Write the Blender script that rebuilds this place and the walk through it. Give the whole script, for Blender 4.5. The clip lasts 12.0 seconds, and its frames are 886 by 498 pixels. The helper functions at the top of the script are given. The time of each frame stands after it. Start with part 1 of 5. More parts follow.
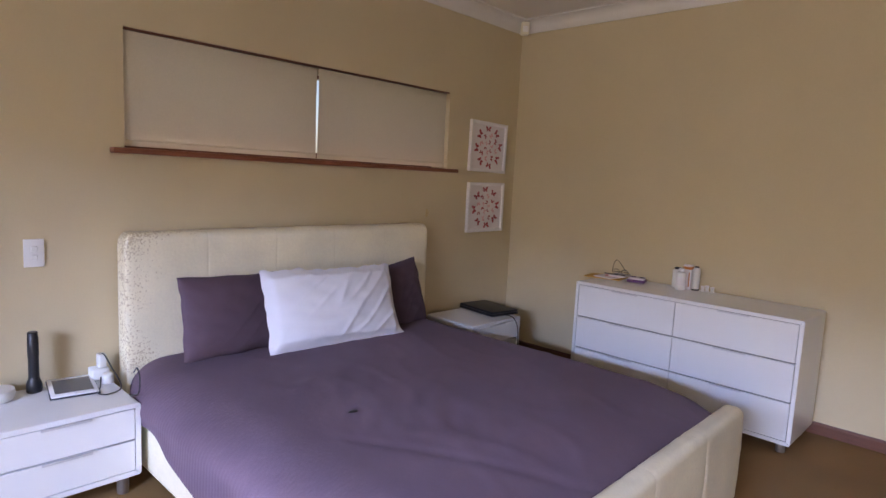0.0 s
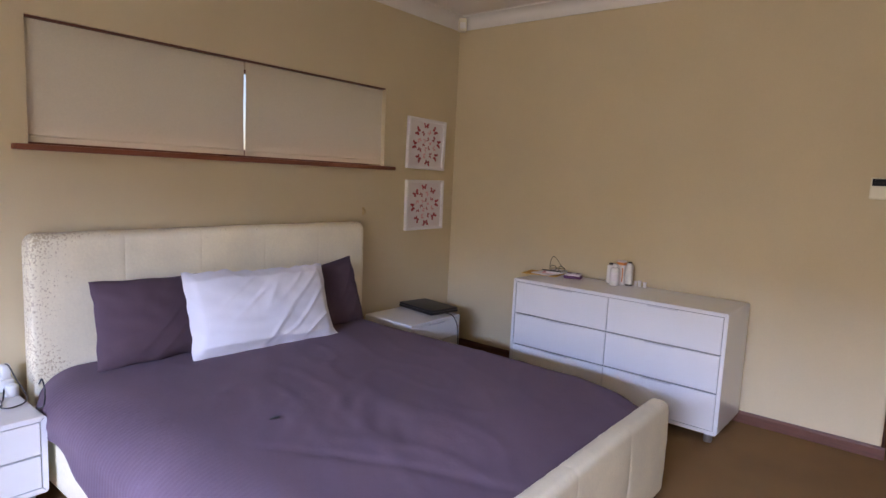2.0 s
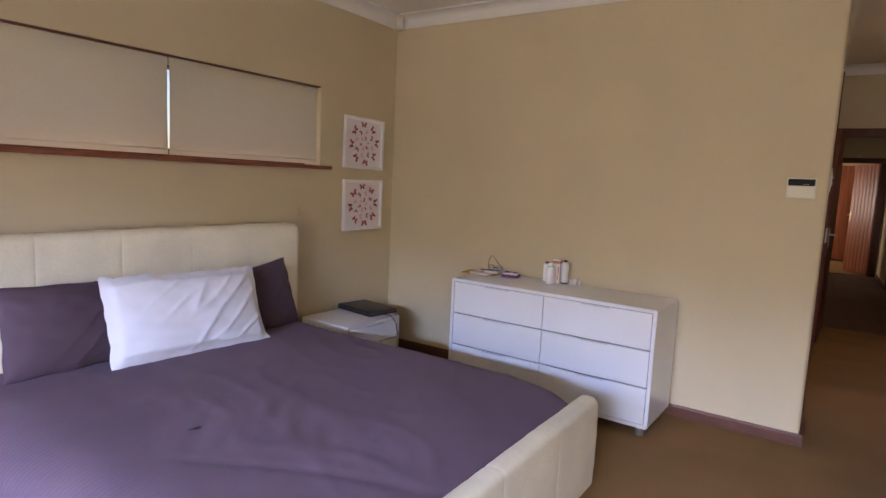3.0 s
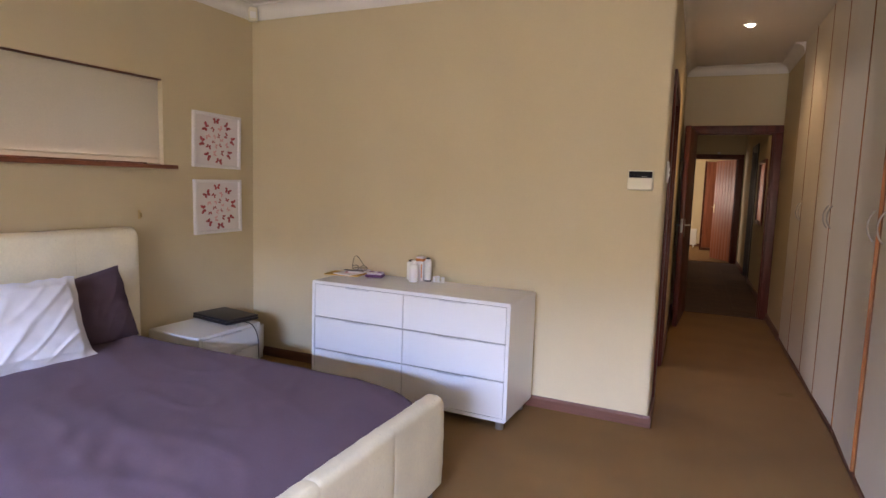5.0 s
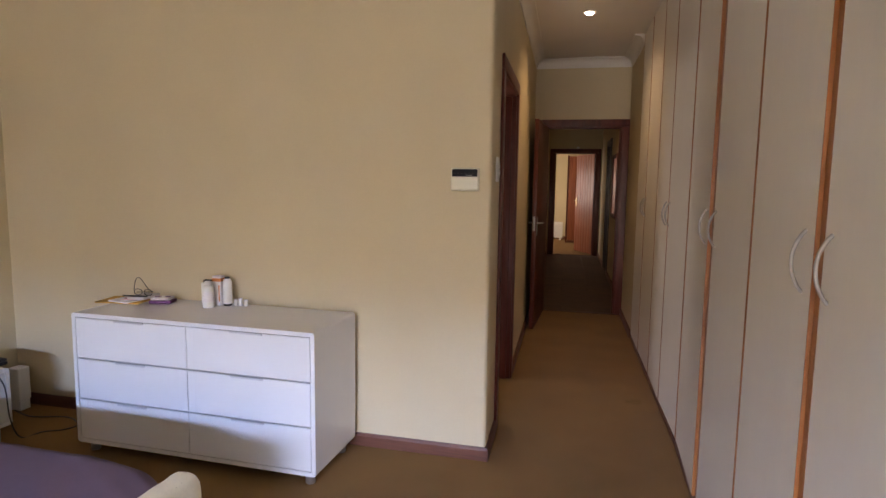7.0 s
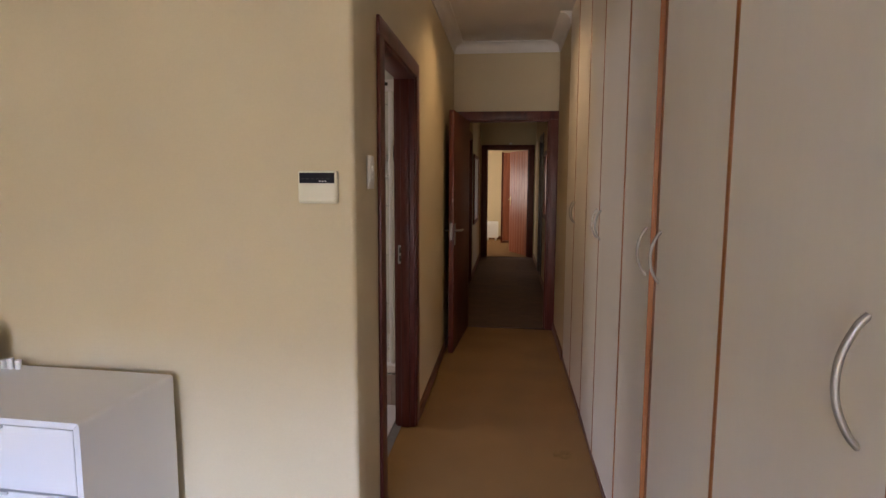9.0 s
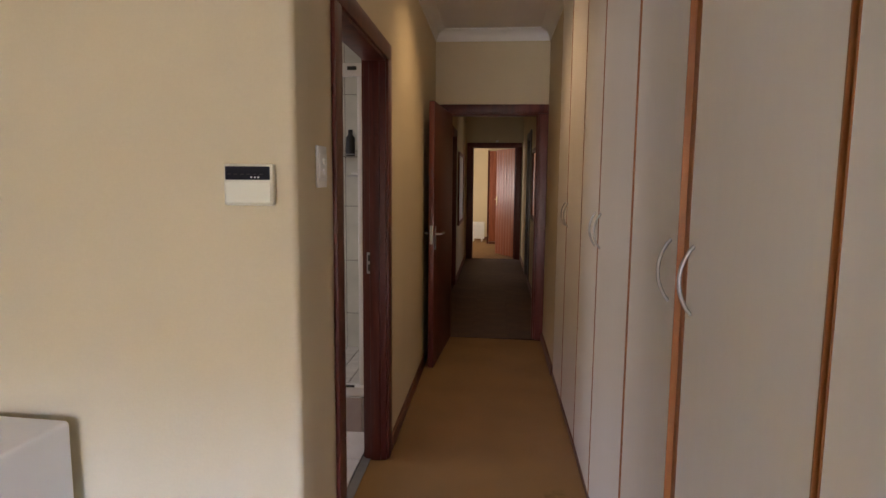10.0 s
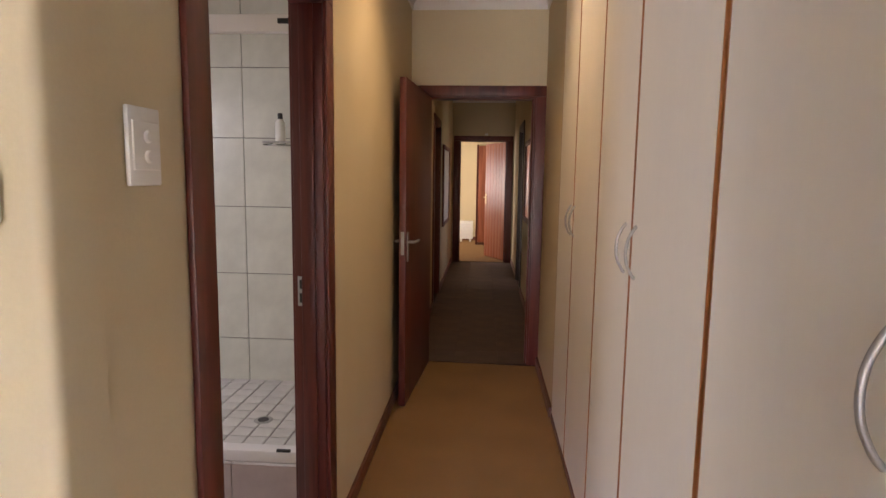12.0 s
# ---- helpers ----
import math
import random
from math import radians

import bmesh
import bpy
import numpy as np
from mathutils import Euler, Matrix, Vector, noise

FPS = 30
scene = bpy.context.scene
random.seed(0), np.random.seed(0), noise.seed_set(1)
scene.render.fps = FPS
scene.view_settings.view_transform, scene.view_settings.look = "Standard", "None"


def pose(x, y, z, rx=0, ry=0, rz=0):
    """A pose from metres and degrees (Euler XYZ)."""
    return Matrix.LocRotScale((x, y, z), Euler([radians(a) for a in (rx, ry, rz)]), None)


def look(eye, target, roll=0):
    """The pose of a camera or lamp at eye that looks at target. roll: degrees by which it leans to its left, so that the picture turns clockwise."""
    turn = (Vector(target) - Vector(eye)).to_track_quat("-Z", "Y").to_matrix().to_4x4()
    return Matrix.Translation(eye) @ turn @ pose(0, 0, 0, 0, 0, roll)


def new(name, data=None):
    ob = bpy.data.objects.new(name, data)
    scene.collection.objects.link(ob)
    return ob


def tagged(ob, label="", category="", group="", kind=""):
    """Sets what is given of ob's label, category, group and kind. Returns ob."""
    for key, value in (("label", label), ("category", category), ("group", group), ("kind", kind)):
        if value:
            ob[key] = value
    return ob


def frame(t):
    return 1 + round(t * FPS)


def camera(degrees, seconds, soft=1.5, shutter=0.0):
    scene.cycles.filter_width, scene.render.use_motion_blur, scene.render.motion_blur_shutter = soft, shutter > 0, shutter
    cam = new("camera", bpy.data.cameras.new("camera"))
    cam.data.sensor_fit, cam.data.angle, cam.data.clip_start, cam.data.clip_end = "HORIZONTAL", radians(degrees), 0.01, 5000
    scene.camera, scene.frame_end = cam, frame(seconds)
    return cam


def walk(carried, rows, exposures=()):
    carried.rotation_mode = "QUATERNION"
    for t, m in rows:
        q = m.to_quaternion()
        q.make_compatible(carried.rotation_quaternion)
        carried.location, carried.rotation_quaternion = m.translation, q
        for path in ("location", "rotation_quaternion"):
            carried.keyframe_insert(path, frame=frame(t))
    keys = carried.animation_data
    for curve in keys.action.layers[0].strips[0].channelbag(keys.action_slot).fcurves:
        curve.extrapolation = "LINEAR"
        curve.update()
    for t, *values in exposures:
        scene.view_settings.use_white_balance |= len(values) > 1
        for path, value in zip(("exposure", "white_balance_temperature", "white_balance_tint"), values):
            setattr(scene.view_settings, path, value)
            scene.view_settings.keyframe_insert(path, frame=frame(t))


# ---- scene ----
cam = camera(73.7, 12.0)
PATH = [
    (0, (0.695, 2.196, 1.367), (-0.667, 3.64, 1.129), 2.8),
    (0.5, (0.684, 2.198, 1.377), (-0.656, 3.662, 1.133), 2.9),
    (1, (0.716, 2.242, 1.376), (-0.611, 3.719, 1.133), 2.8),
    (1.5, (0.73, 2.267, 1.38), (-0.561, 3.775, 1.136), 2.8),
    (2, (0.745, 2.3, 1.374), (-0.498, 3.848, 1.134), 2.7),
    (2.5, (0.766, 2.336, 1.39), (-0.417, 3.931, 1.146), 2.7),
    (3, (0.799, 2.373, 1.38), (-0.311, 4.02, 1.146), 2.7),
    (4.8, (0.99, 2.57, 1.364), (0.117, 4.355, 1.146), 1.9),
    (5, (1.008, 2.609, 1.366), (0.169, 4.411, 1.148), 1.8),
    (5.5, (1.034, 2.751, 1.379), (0.303, 4.599, 1.16), 1.6),
    (6, (1.059, 2.898, 1.384), (0.429, 4.784, 1.165), 1.3),
    (6.5, (1.112, 3.063, 1.388), (0.573, 4.976, 1.168), 1.0),
    (7, (1.188, 3.269, 1.403), (0.709, 5.198, 1.181), 0.8),
    (7.5, (1.227, 3.467, 1.409), (0.791, 5.407, 1.189), 0.7),
    (9.5, (1.334, 4.357, 1.452), (1.069, 6.325, 1.219), 0.3),
    (10, (1.315, 4.57, 1.44), (1.064, 6.541, 1.207), 0.5),
    (10.5, (1.287, 4.779, 1.447), (1.049, 6.75, 1.21), 0.5),
    (11, (1.288, 4.968, 1.443), (1.059, 6.94, 1.2), 0.8),
    (11.5, (1.284, 5.235, 1.447), (1.066, 7.209, 1.204), 0.5),
    (12, (1.305, 5.424, 1.435), (1.087, 7.397, 1.191), 0.8),
]
EXPOSURES = [(0, 0.25, 6520, 25), (3, 0.50, 6510, 24), (6, 0.88, 6440, 22), (7.5, 0.74, 6360, 21), (9, 0.90, 6110, 20), (10.5, 1.06, 5990, 20), (11.5, 1.40, 5950, 21), (12, 1.70, 5930, 21)]
walk(cam, [(t, look(eye, target, roll)) for t, eye, target, roll in PATH], EXPOSURES)

# ---- light ----
XC, YW = 0.715, 6.118                          # the corner where the passage leaves the bedroom
# the passage, with all beyond it, runs a little off square: it is planned straight and turned round that corner
SKEW = Matrix.Translation((XC, YW, 0)) @ Matrix.Rotation(radians(2.3), 4, "Z") @ Matrix.Translation((-XC, -YW, 0))


def turned(x, y, z):
    return SKEW @ Vector((x, y, z))


world = bpy.data.worlds.new("sky")
scene.world = world
world.use_nodes = True
wn = world.node_tree.nodes
sky = wn.new("ShaderNodeTexSky")
sky.sky_type, sky.sun_disc = "NISHITA", False
sky.sun_elevation, sky.sun_rotation = radians(67), radians(270)
world.node_tree.links.new(sky.outputs["Color"], wn["Background"].inputs["Color"])
wn["Background"].inputs["Strength"].default_value = 0.12

sun = new("sun", bpy.data.lights.new("sun", "SUN"))
sun.data.energy, sun.data.angle, sun.data.color = 4.5, radians(0.5), (1.0, 0.95, 0.87)
sun.matrix_world = look((-4.9, 3.9, 10), (0, 4.2, 0))


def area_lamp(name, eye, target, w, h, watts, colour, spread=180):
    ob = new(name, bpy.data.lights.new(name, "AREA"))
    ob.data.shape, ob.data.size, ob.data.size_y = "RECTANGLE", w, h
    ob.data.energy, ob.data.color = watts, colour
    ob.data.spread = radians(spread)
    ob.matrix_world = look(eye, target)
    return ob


# daylight outside the glazed door behind the walk, and in the side room's opening
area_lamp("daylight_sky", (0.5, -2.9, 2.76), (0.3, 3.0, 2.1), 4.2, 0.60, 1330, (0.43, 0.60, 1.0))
area_lamp("daylight_garden", (0.4, -2.5, 1.05), (0.4, 3.0, 1.05), 3.6, 1.8, 80, (1.0, 0.90, 0.72))
# added fill lamp inside the bathroom, which has no window
area_lamp("fill_bathroom", turned(-1.40, 7.3, 1.6), turned(0.45, 7.5, 0.3), 0.9, 0.9, 10.0, (1.0, 0.95, 0.88))
area_lamp("daylight_side_room", turned(3.05, 12.4, 1.4), turned(1.2, 12.6, 0.9), 1.2, 1.2, 4.0, (1.0, 0.80, 0.62))
# added fill lamp inside the far room, its real source unseen
area_lamp("fill_far_room", turned(-1.5, 17.2, 1.5), turned(1.2, 17.2, 1.0), 1.4, 1.2, 32, (1.0, 0.90, 0.74))
for x, y, watts in ((1.20, 8.12, 14.5), (1.25, 10.9, 8)):
    spot = new("downlight_beam", bpy.data.lights.new("downlight_beam", "SPOT"))
    spot.data.energy, spot.data.color, spot.data.spot_size, spot.data.spot_blend = watts, (1.0, 0.68, 0.34), radians(140), 1.0
    spot.data.shadow_soft_size = 0.03
    spot.matrix_world = look(turned(x, y, 2.695), turned(x, y, 0))


# ---- materials ----
def material(name, colour, rough=0.6, metal=0.0, vary=0.06, scale=3.0, grain=0.0, grain_scale=200.0, bump=0.0, bump_scale=60.0,
             sheen=0.0, coat=0.0, spec=0.5, stretch=(1, 1, 1)):
    """Paint, plaster, plastic or cloth: a base colour with soft blotches, fine grain and fine relief."""
    m = bpy.data.materials.new(name)
    m.use_nodes = True
    t, ns = m.node_tree, m.node_tree.nodes
    p = ns["Principled BSDF"]
    p.inputs["Roughness"].default_value, p.inputs["Metallic"].default_value = rough, metal
    p.inputs["Sheen Weight"].default_value, p.inputs["Coat Weight"].default_value = sheen, coat
    p.inputs["Specular IOR Level"].default_value = spec
    co = ns.new("ShaderNodeTexCoord")
    mp = ns.new("ShaderNodeMapping")
    mp.inputs["Scale"].default_value = stretch
    t.links.new(co.outputs["Object"], mp.inputs["Vector"])
    last = None
    for amount, size in ((vary, scale), (grain, grain_scale)):
        if amount <= 0:
            continue
        n = ns.new("ShaderNodeTexNoise")
        n.inputs["Scale"].default_value, n.inputs["Detail"].default_value = size, 5
        t.links.new(mp.outputs["Vector"], n.inputs["Vector"])
        r = ns.new("ShaderNodeMapRange")
        r.inputs["From Min"].default_value, r.inputs["From Max"].default_value = 0.3, 0.7
        r.inputs["To Min"].default_value, r.inputs["To Max"].default_value = 1 - amount, 1 + amount
        t.links.new(n.outputs["Fac"], r.inputs["Value"])
        mix = ns.new("ShaderNodeVectorMath")
        mix.operation = "MULTIPLY"
        if last is None:
            mix.inputs[0].default_value = colour
        else:
            t.links.new(last, mix.inputs[0])
        t.links.new(r.outputs["Result"], mix.inputs[1])
        last = mix.outputs["Vector"]
    if last is None:
        p.inputs["Base Color"].default_value = (*colour, 1)
    else:
        t.links.new(last, p.inputs["Base Color"])
    if bump > 0:
        n = ns.new("ShaderNodeTexNoise")
        n.inputs["Scale"].default_value, n.inputs["Detail"].default_value = bump_scale, 6
        t.links.new(mp.outputs["Vector"], n.inputs["Vector"])
        b = ns.new("ShaderNodeBump")
        b.inputs["Strength"].default_value, b.inputs["Distance"].default_value = bump, 0.004
        t.links.new(n.outputs["Fac"], b.inputs["Height"])
        t.links.new(b.outputs["Normal"], p.inputs["Normal"])
    return m


def wood(name, dark, light, rough=0.35, axis=2, scale=9.0):
    """Varnished wood with grain along one axis."""
    m = bpy.data.materials.new(name)
    m.use_nodes = True
    t, ns = m.node_tree, m.node_tree.nodes
    p = ns["Principled BSDF"]
    co, mp = ns.new("ShaderNodeTexCoord"), ns.new("ShaderNodeMapping")
    s = [scale, scale, scale]
    s[axis] = scale * 0.06
    mp.inputs["Scale"].default_value = s
    n1, n2 = ns.new("ShaderNodeTexNoise"), ns.new("ShaderNodeTexNoise")
    n1.inputs["Scale"].default_value, n1.inputs["Detail"].default_value, n1.inputs["Distortion"].default_value = 1.6, 8, 1.2
    n2.inputs["Scale"].default_value, n2.inputs["Detail"].default_value = 16, 4
    info = ns.new("ShaderNodeObjectInfo")
    sh = ns.new("ShaderNodeVectorMath")
    sh.operation = "ADD"
    k = ns.new("ShaderNodeMath")
    k.operation, k.inputs[1].default_value = "MULTIPLY", 20.0
    t.links.new(info.outputs["Random"], k.inputs[0])
    t.links.new(co.outputs["Object"], mp.inputs["Vector"])
    t.links.new(mp.outputs["Vector"], sh.inputs[0])
    t.links.new(k.outputs[0], sh.inputs[1])
    for n in (n1, n2):
        t.links.new(sh.outputs["Vector"], n.inputs["Vector"])
    add = ns.new("ShaderNodeMath")
    add.operation = "MULTIPLY_ADD"
    add.inputs[1].default_value, add.inputs[2].default_value = 0.35, 0.0
    t.links.new(n2.outputs["Fac"], add.inputs[0])
    t.links.new(n1.outputs["Fac"], add.inputs[2])
    ramp = ns.new("ShaderNodeValToRGB")
    ramp.color_ramp.elements[0].position, ramp.color_ramp.elements[0].color = 0.45, (*dark, 1)
    ramp.color_ramp.elements[1].position, ramp.color_ramp.elements[1].color = 0.85, (*light, 1)
    t.links.new(add.outputs[0], ramp.inputs["Fac"])
    t.links.new(ramp.outputs["Color"], p.inputs["Base Color"])
    p.inputs["Roughness"].default_value = rough
    b = ns.new("ShaderNodeBump")
    b.inputs["Strength"].default_value, b.inputs["Distance"].default_value = 0.15, 0.002
    t.links.new(add.outputs[0], b.inputs["Height"])
    t.links.new(b.outputs["Normal"], p.inputs["Normal"])
    return m


def tile_material(name, colour, rough, vary=0.12, cloud=5.0, bump=0.1, each=0.06):
    """Glazed or stone tile: clouded, and each piece a little lighter or darker."""
    m = material(name, colour, rough, vary=vary, scale=cloud, grain=0.012, grain_scale=30, bump=bump, bump_scale=25)
    t, ns = m.node_tree, m.node_tree.nodes
    p = ns["Principled BSDF"]
    src = p.inputs["Base Color"].links[0].from_socket
    info, r, mul = ns.new("ShaderNodeObjectInfo"), ns.new("ShaderNodeMapRange"), ns.new("ShaderNodeVectorMath")
    r.inputs["To Min"].default_value, r.inputs["To Max"].default_value = 1 - each, 1 + each
    mul.operation = "MULTIPLY"
    t.links.new(info.outputs["Random"], r.inputs["Value"])
    t.links.new(src, mul.inputs[0])
    t.links.new(r.outputs["Result"], mul.inputs[1])
    t.links.new(mul.outputs["Vector"], p.inputs["Base Color"])
    return m


def leather(name):
    """Cream imitation leather, its coating cracked and flaking in patches near the edges of the headboard."""
    m = material(name, (0.86, 0.79, 0.58), 0.5, vary=0.08, scale=4, grain=0.03, grain_scale=90, bump=0.25, bump_scale=55)
    t, ns = m.node_tree, m.node_tree.nodes
    p = ns["Principled BSDF"]
    src = p.inputs["Base Color"].links[0].from_socket
    geo = ns.new("ShaderNodeNewGeometry")
    n1, n2 = ns.new("ShaderNodeTexNoise"), ns.new("ShaderNodeTexNoise")
    n1.inputs["Scale"].default_value, n1.inputs["Detail"].default_value = 105, 9
    n2.inputs["Scale"].default_value, n2.inputs["Detail"].default_value = 4.5, 4
    for n in (n1, n2):
        t.links.new(geo.outputs["Position"], n.inputs["Vector"])
    sep = ns.new("ShaderNodeSeparateXYZ")
    t.links.new(geo.outputs["Position"], sep.inputs[0])
    edge = ns.new("ShaderNodeMapRange")
    edge.inputs["From Min"].default_value, edge.inputs["From Max"].default_value = 3.11, 3.34
    edge.inputs["To Min"].default_value, edge.inputs["To Max"].default_value = 0.20, 0.0
    t.links.new(sep.outputs["Y"], edge.inputs["Value"])
    top = ns.new("ShaderNodeMapRange")
    top.inputs["From Min"].default_value, top.inputs["From Max"].default_value = 0.985, 1.055
    top.inputs["To Min"].default_value, top.inputs["To Max"].default_value = 0.0, 0.10
    t.links.new(sep.outputs["Z"], top.inputs["Value"])
    s1, s2, s3 = (ns.new("ShaderNodeMath") for _ in range(3))
    for s in (s1, s2, s3):
        s.operation = "ADD"
    # only the headboard flakes, not the rails below it
    high = ns.new("ShaderNodeMapRange")
    high.inputs["From Min"].default_value, high.inputs["From Max"].default_value = 0.36, 0.44
    t.links.new(sep.outputs["Z"], high.inputs["Value"])
    tall = ns.new("ShaderNodeMath")
    tall.operation = "MULTIPLY"
    t.links.new(edge.outputs[0], tall.inputs[0])
    t.links.new(high.outputs[0], tall.inputs[1])
    t.links.new(tall.outputs[0], s1.inputs[0])
    t.links.new(top.outputs[0], s1.inputs[1])
    t.links.new(s1.outputs[0], s2.inputs[0])
    t.links.new(n1.outputs["Fac"], s2.inputs[1])
    half = ns.new("ShaderNodeMath")
    half.operation, half.inputs[1].default_value = "MULTIPLY", 0.5
    t.links.new(n2.outputs["Fac"], half.inputs[0])
    t.links.new(s2.outputs[0], s3.inputs[0])
    t.links.new(half.outputs[0], s3.inputs[1])
    ramp = ns.new("ShaderNodeMapRange")
    ramp.inputs["From Min"].default_value, ramp.inputs["From Max"].default_value = 0.99, 1.08
    t.links.new(s3.outputs[0], ramp.inputs["Value"])
    mix = ns.new("ShaderNodeMix")
    mix.data_type = "RGBA"
    mix.inputs["B"].default_value = (0.57, 0.47, 0.30, 1)
    t.links.new(ramp.outputs[0], mix.inputs["Factor"])
    t.links.new(src, mix.inputs["A"])
    t.links.new(mix.outputs["Result"], p.inputs["Base Color"])
    return m


def duvet_cloth(name, colour, ribs):
    """Woven cotton with fine creases; ribs: a waffle band along the side of the cover."""
    m = material(name, colour, 0.9, vary=0.10, scale=2.2, grain=0.06, grain_scale=320, bump=0.35, bump_scale=22, sheen=0.03, spec=0.12)
    if ribs:
        t, ns = m.node_tree, m.node_tree.nodes
        p = ns["Principled BSDF"]
        geo, sep = ns.new("ShaderNodeNewGeometry"), ns.new("ShaderNodeSeparateXYZ")
        t.links.new(geo.outputs["Position"], sep.inputs[0])
        w = ns.new("ShaderNodeTexWave")
        w.bands_direction = "X"
        w.inputs["Scale"].default_value, w.inputs["Distortion"].default_value = 15.0, 0.3
        t.links.new(geo.outputs["Position"], w.inputs["Vector"])
        a = ns.new("ShaderNodeMapRange")
        a.inputs["From Min"].default_value, a.inputs["From Max"].default_value = 3.16, 3.31
        a.inputs["To Min"].default_value, a.inputs["To Max"].default_value = 1.0, 0.0
        t.links.new(sep.outputs["Y"], a.inputs["Value"])
        mul = ns.new("ShaderNodeMath")
        mul.operation = "MULTIPLY"
        t.links.new(w.outputs["Fac"], mul.inputs[0])
        t.links.new(a.outputs[0], mul.inputs[1])
        b = ns.new("ShaderNodeBump")
        b.inputs["Strength"].default_value, b.inputs["Distance"].default_value = 0.7, 0.0018
        t.links.new(mul.outputs[0], b.inputs["Height"])
        t.links.new(p.inputs["Normal"].links[0].from_socket, b.inputs["Normal"])
        t.links.new(b.outputs["Normal"], p.inputs["Normal"])
    return m


def blind_cloth(name):
    m = bpy.data.materials.new(name)
    m.use_nodes = True
    t, ns = m.node_tree, m.node_tree.nodes
    ns.remove(ns["Principled BSDF"])
    d, tr, mix = ns.new("ShaderNodeBsdfDiffuse"), ns.new("ShaderNodeBsdfTranslucent"), ns.new("ShaderNodeMixShader")
    n = ns.new("ShaderNodeTexNoise")
    n.inputs["Scale"].default_value, n.inputs["Detail"].default_value = 120, 4
    ramp = ns.new("ShaderNodeValToRGB")
    ramp.color_ramp.elements[0].color, ramp.color_ramp.elements[1].color = (0.60, 0.55, 0.42, 1), (0.69, 0.63, 0.49, 1)
    co = ns.new("ShaderNodeTexCoord")
    t.links.new(co.outputs["Object"], n.inputs["Vector"])
    t.links.new(n.outputs["Fac"], ramp.inputs["Fac"])
    t.links.new(ramp.outputs["Color"], d.inputs["Color"])
    tr.inputs["Color"].default_value = (0.6, 0.45, 0.33, 1)
    mix.inputs["Fac"].default_value = 0.15
    t.links.new(d.outputs[0], mix.inputs[1])
    t.links.new(tr.outputs[0], mix.inputs[2])
    t.links.new(mix.outputs[0], ns["Material Output"].inputs["Surface"])
    return m


def glass(name, tint=(1, 1, 1), rough=0.0):
    m = bpy.data.materials.new(name)
    m.use_nodes = True
    p = m.node_tree.nodes["Principled BSDF"]
    p.inputs["Base Color"].default_value, p.inputs["Roughness"].default_value = (*tint, 1), rough
    p.inputs["Transmission Weight"].default_value, p.inputs["IOR"].default_value = 1.0, 1.1
    return m


def glowing(name, colour, strength):
    m = bpy.data.materials.new(name)
    m.use_nodes = True
    p = m.node_tree.nodes["Principled BSDF"]
    p.inputs["Emission Color"].default_value, p.inputs["Emission Strength"].default_value = (*colour, 1), strength
    return m


WALL = material("wall_paint", (0.618, 0.516, 0.327), 0.62, vary=0.035, scale=1.6, grain=0.012, grain_scale=140, bump=0.12, bump_scale=90, spec=0.3)
CEIL = material("ceiling_paint", (0.80, 0.76, 0.71), 0.8, vary=0.03, scale=1.2, bump=0.06, bump_scale=80)
CORNICE = material("cornice_paint", (0.78, 0.75, 0.70), 0.7, vary=0.03)
CARPET = material("carpet", (0.226, 0.122, 0.037), 0.97, vary=0.10, scale=2.2, grain=0.22, grain_scale=330, bump=0.9, bump_scale=240, sheen=0.04, spec=0.1)
STAIN = material("carpet_stain", (0.20, 0.115, 0.038), 0.97, vary=0.25, scale=30, grain=0.2, grain_scale=300, bump=0.8, bump_scale=240, spec=0.1)
MAHOGANY = wood("mahogany", (0.058, 0.009, 0.007), (0.135, 0.025, 0.015), 0.38)
MAHOGANY_Y = wood("mahogany_skirting", (0.085, 0.028, 0.015), (0.17, 0.06, 0.032), 0.45, axis=1)
MAHOGANY_X = wood("mahogany_skirting_across", (0.085, 0.028, 0.015), (0.17, 0.06, 0.032), 0.45, axis=0)
REDWOOD = wood("red_door_wood", (0.22, 0.06, 0.028), (0.38, 0.125, 0.06), 0.4)
SILLWOOD = wood("sill_wood", (0.15, 0.045, 0.02), (0.26, 0.085, 0.04), 0.35, axis=1)
LIPPING = wood("lipping_wood", (0.21, 0.068, 0.013), (0.38, 0.138, 0.032), 0.4)
WARDROBE = material("wardrobe_board", (0.77, 0.725, 0.64), 0.42, vary=0.04, scale=2.0, grain=0.008, grain_scale=40, bump=0.05, bump_scale=60, stretch=(1, 1, 0.3))
LACQUER = material("white_lacquer", (0.83, 0.83, 0.82), 0.30, vary=0.015, scale=2, bump=0.01, bump_scale=15, coat=0.4)
# near-black: painted shade in drawer gaps and holes, also dark caps and marks
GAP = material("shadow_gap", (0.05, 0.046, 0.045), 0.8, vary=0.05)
PLASTIC = material("white_plastic", (0.80, 0.79, 0.75), 0.4, vary=0.02)
CREAM_PLASTIC = material("cream_plastic", (0.74, 0.70, 0.54), 0.4, vary=0.02)
BLACK = material("black_plastic", (0.018, 0.018, 0.02), 0.38, vary=0.1, scale=20, bump=0.05)
SCREEN = material("dark_screen", (0.010, 0.010, 0.016), 0.5, vary=0.0, spec=0.15)
TABLET_GLASS = material("tablet_glass", (0.11, 0.11, 0.12), 0.16, vary=0.04)
STEEL = material("brushed_steel", (0.45, 0.44, 0.43), 0.5, 1.0, vary=0.05, scale=30)
GREY_METAL = material("grey_metal", (0.66, 0.66, 0.67), 0.45, 0.5, vary=0.05)
BRASS = material("brass", (0.62, 0.48, 0.26), 0.3, 1.0, vary=0.05)
CREAM = leather("cream_leather")
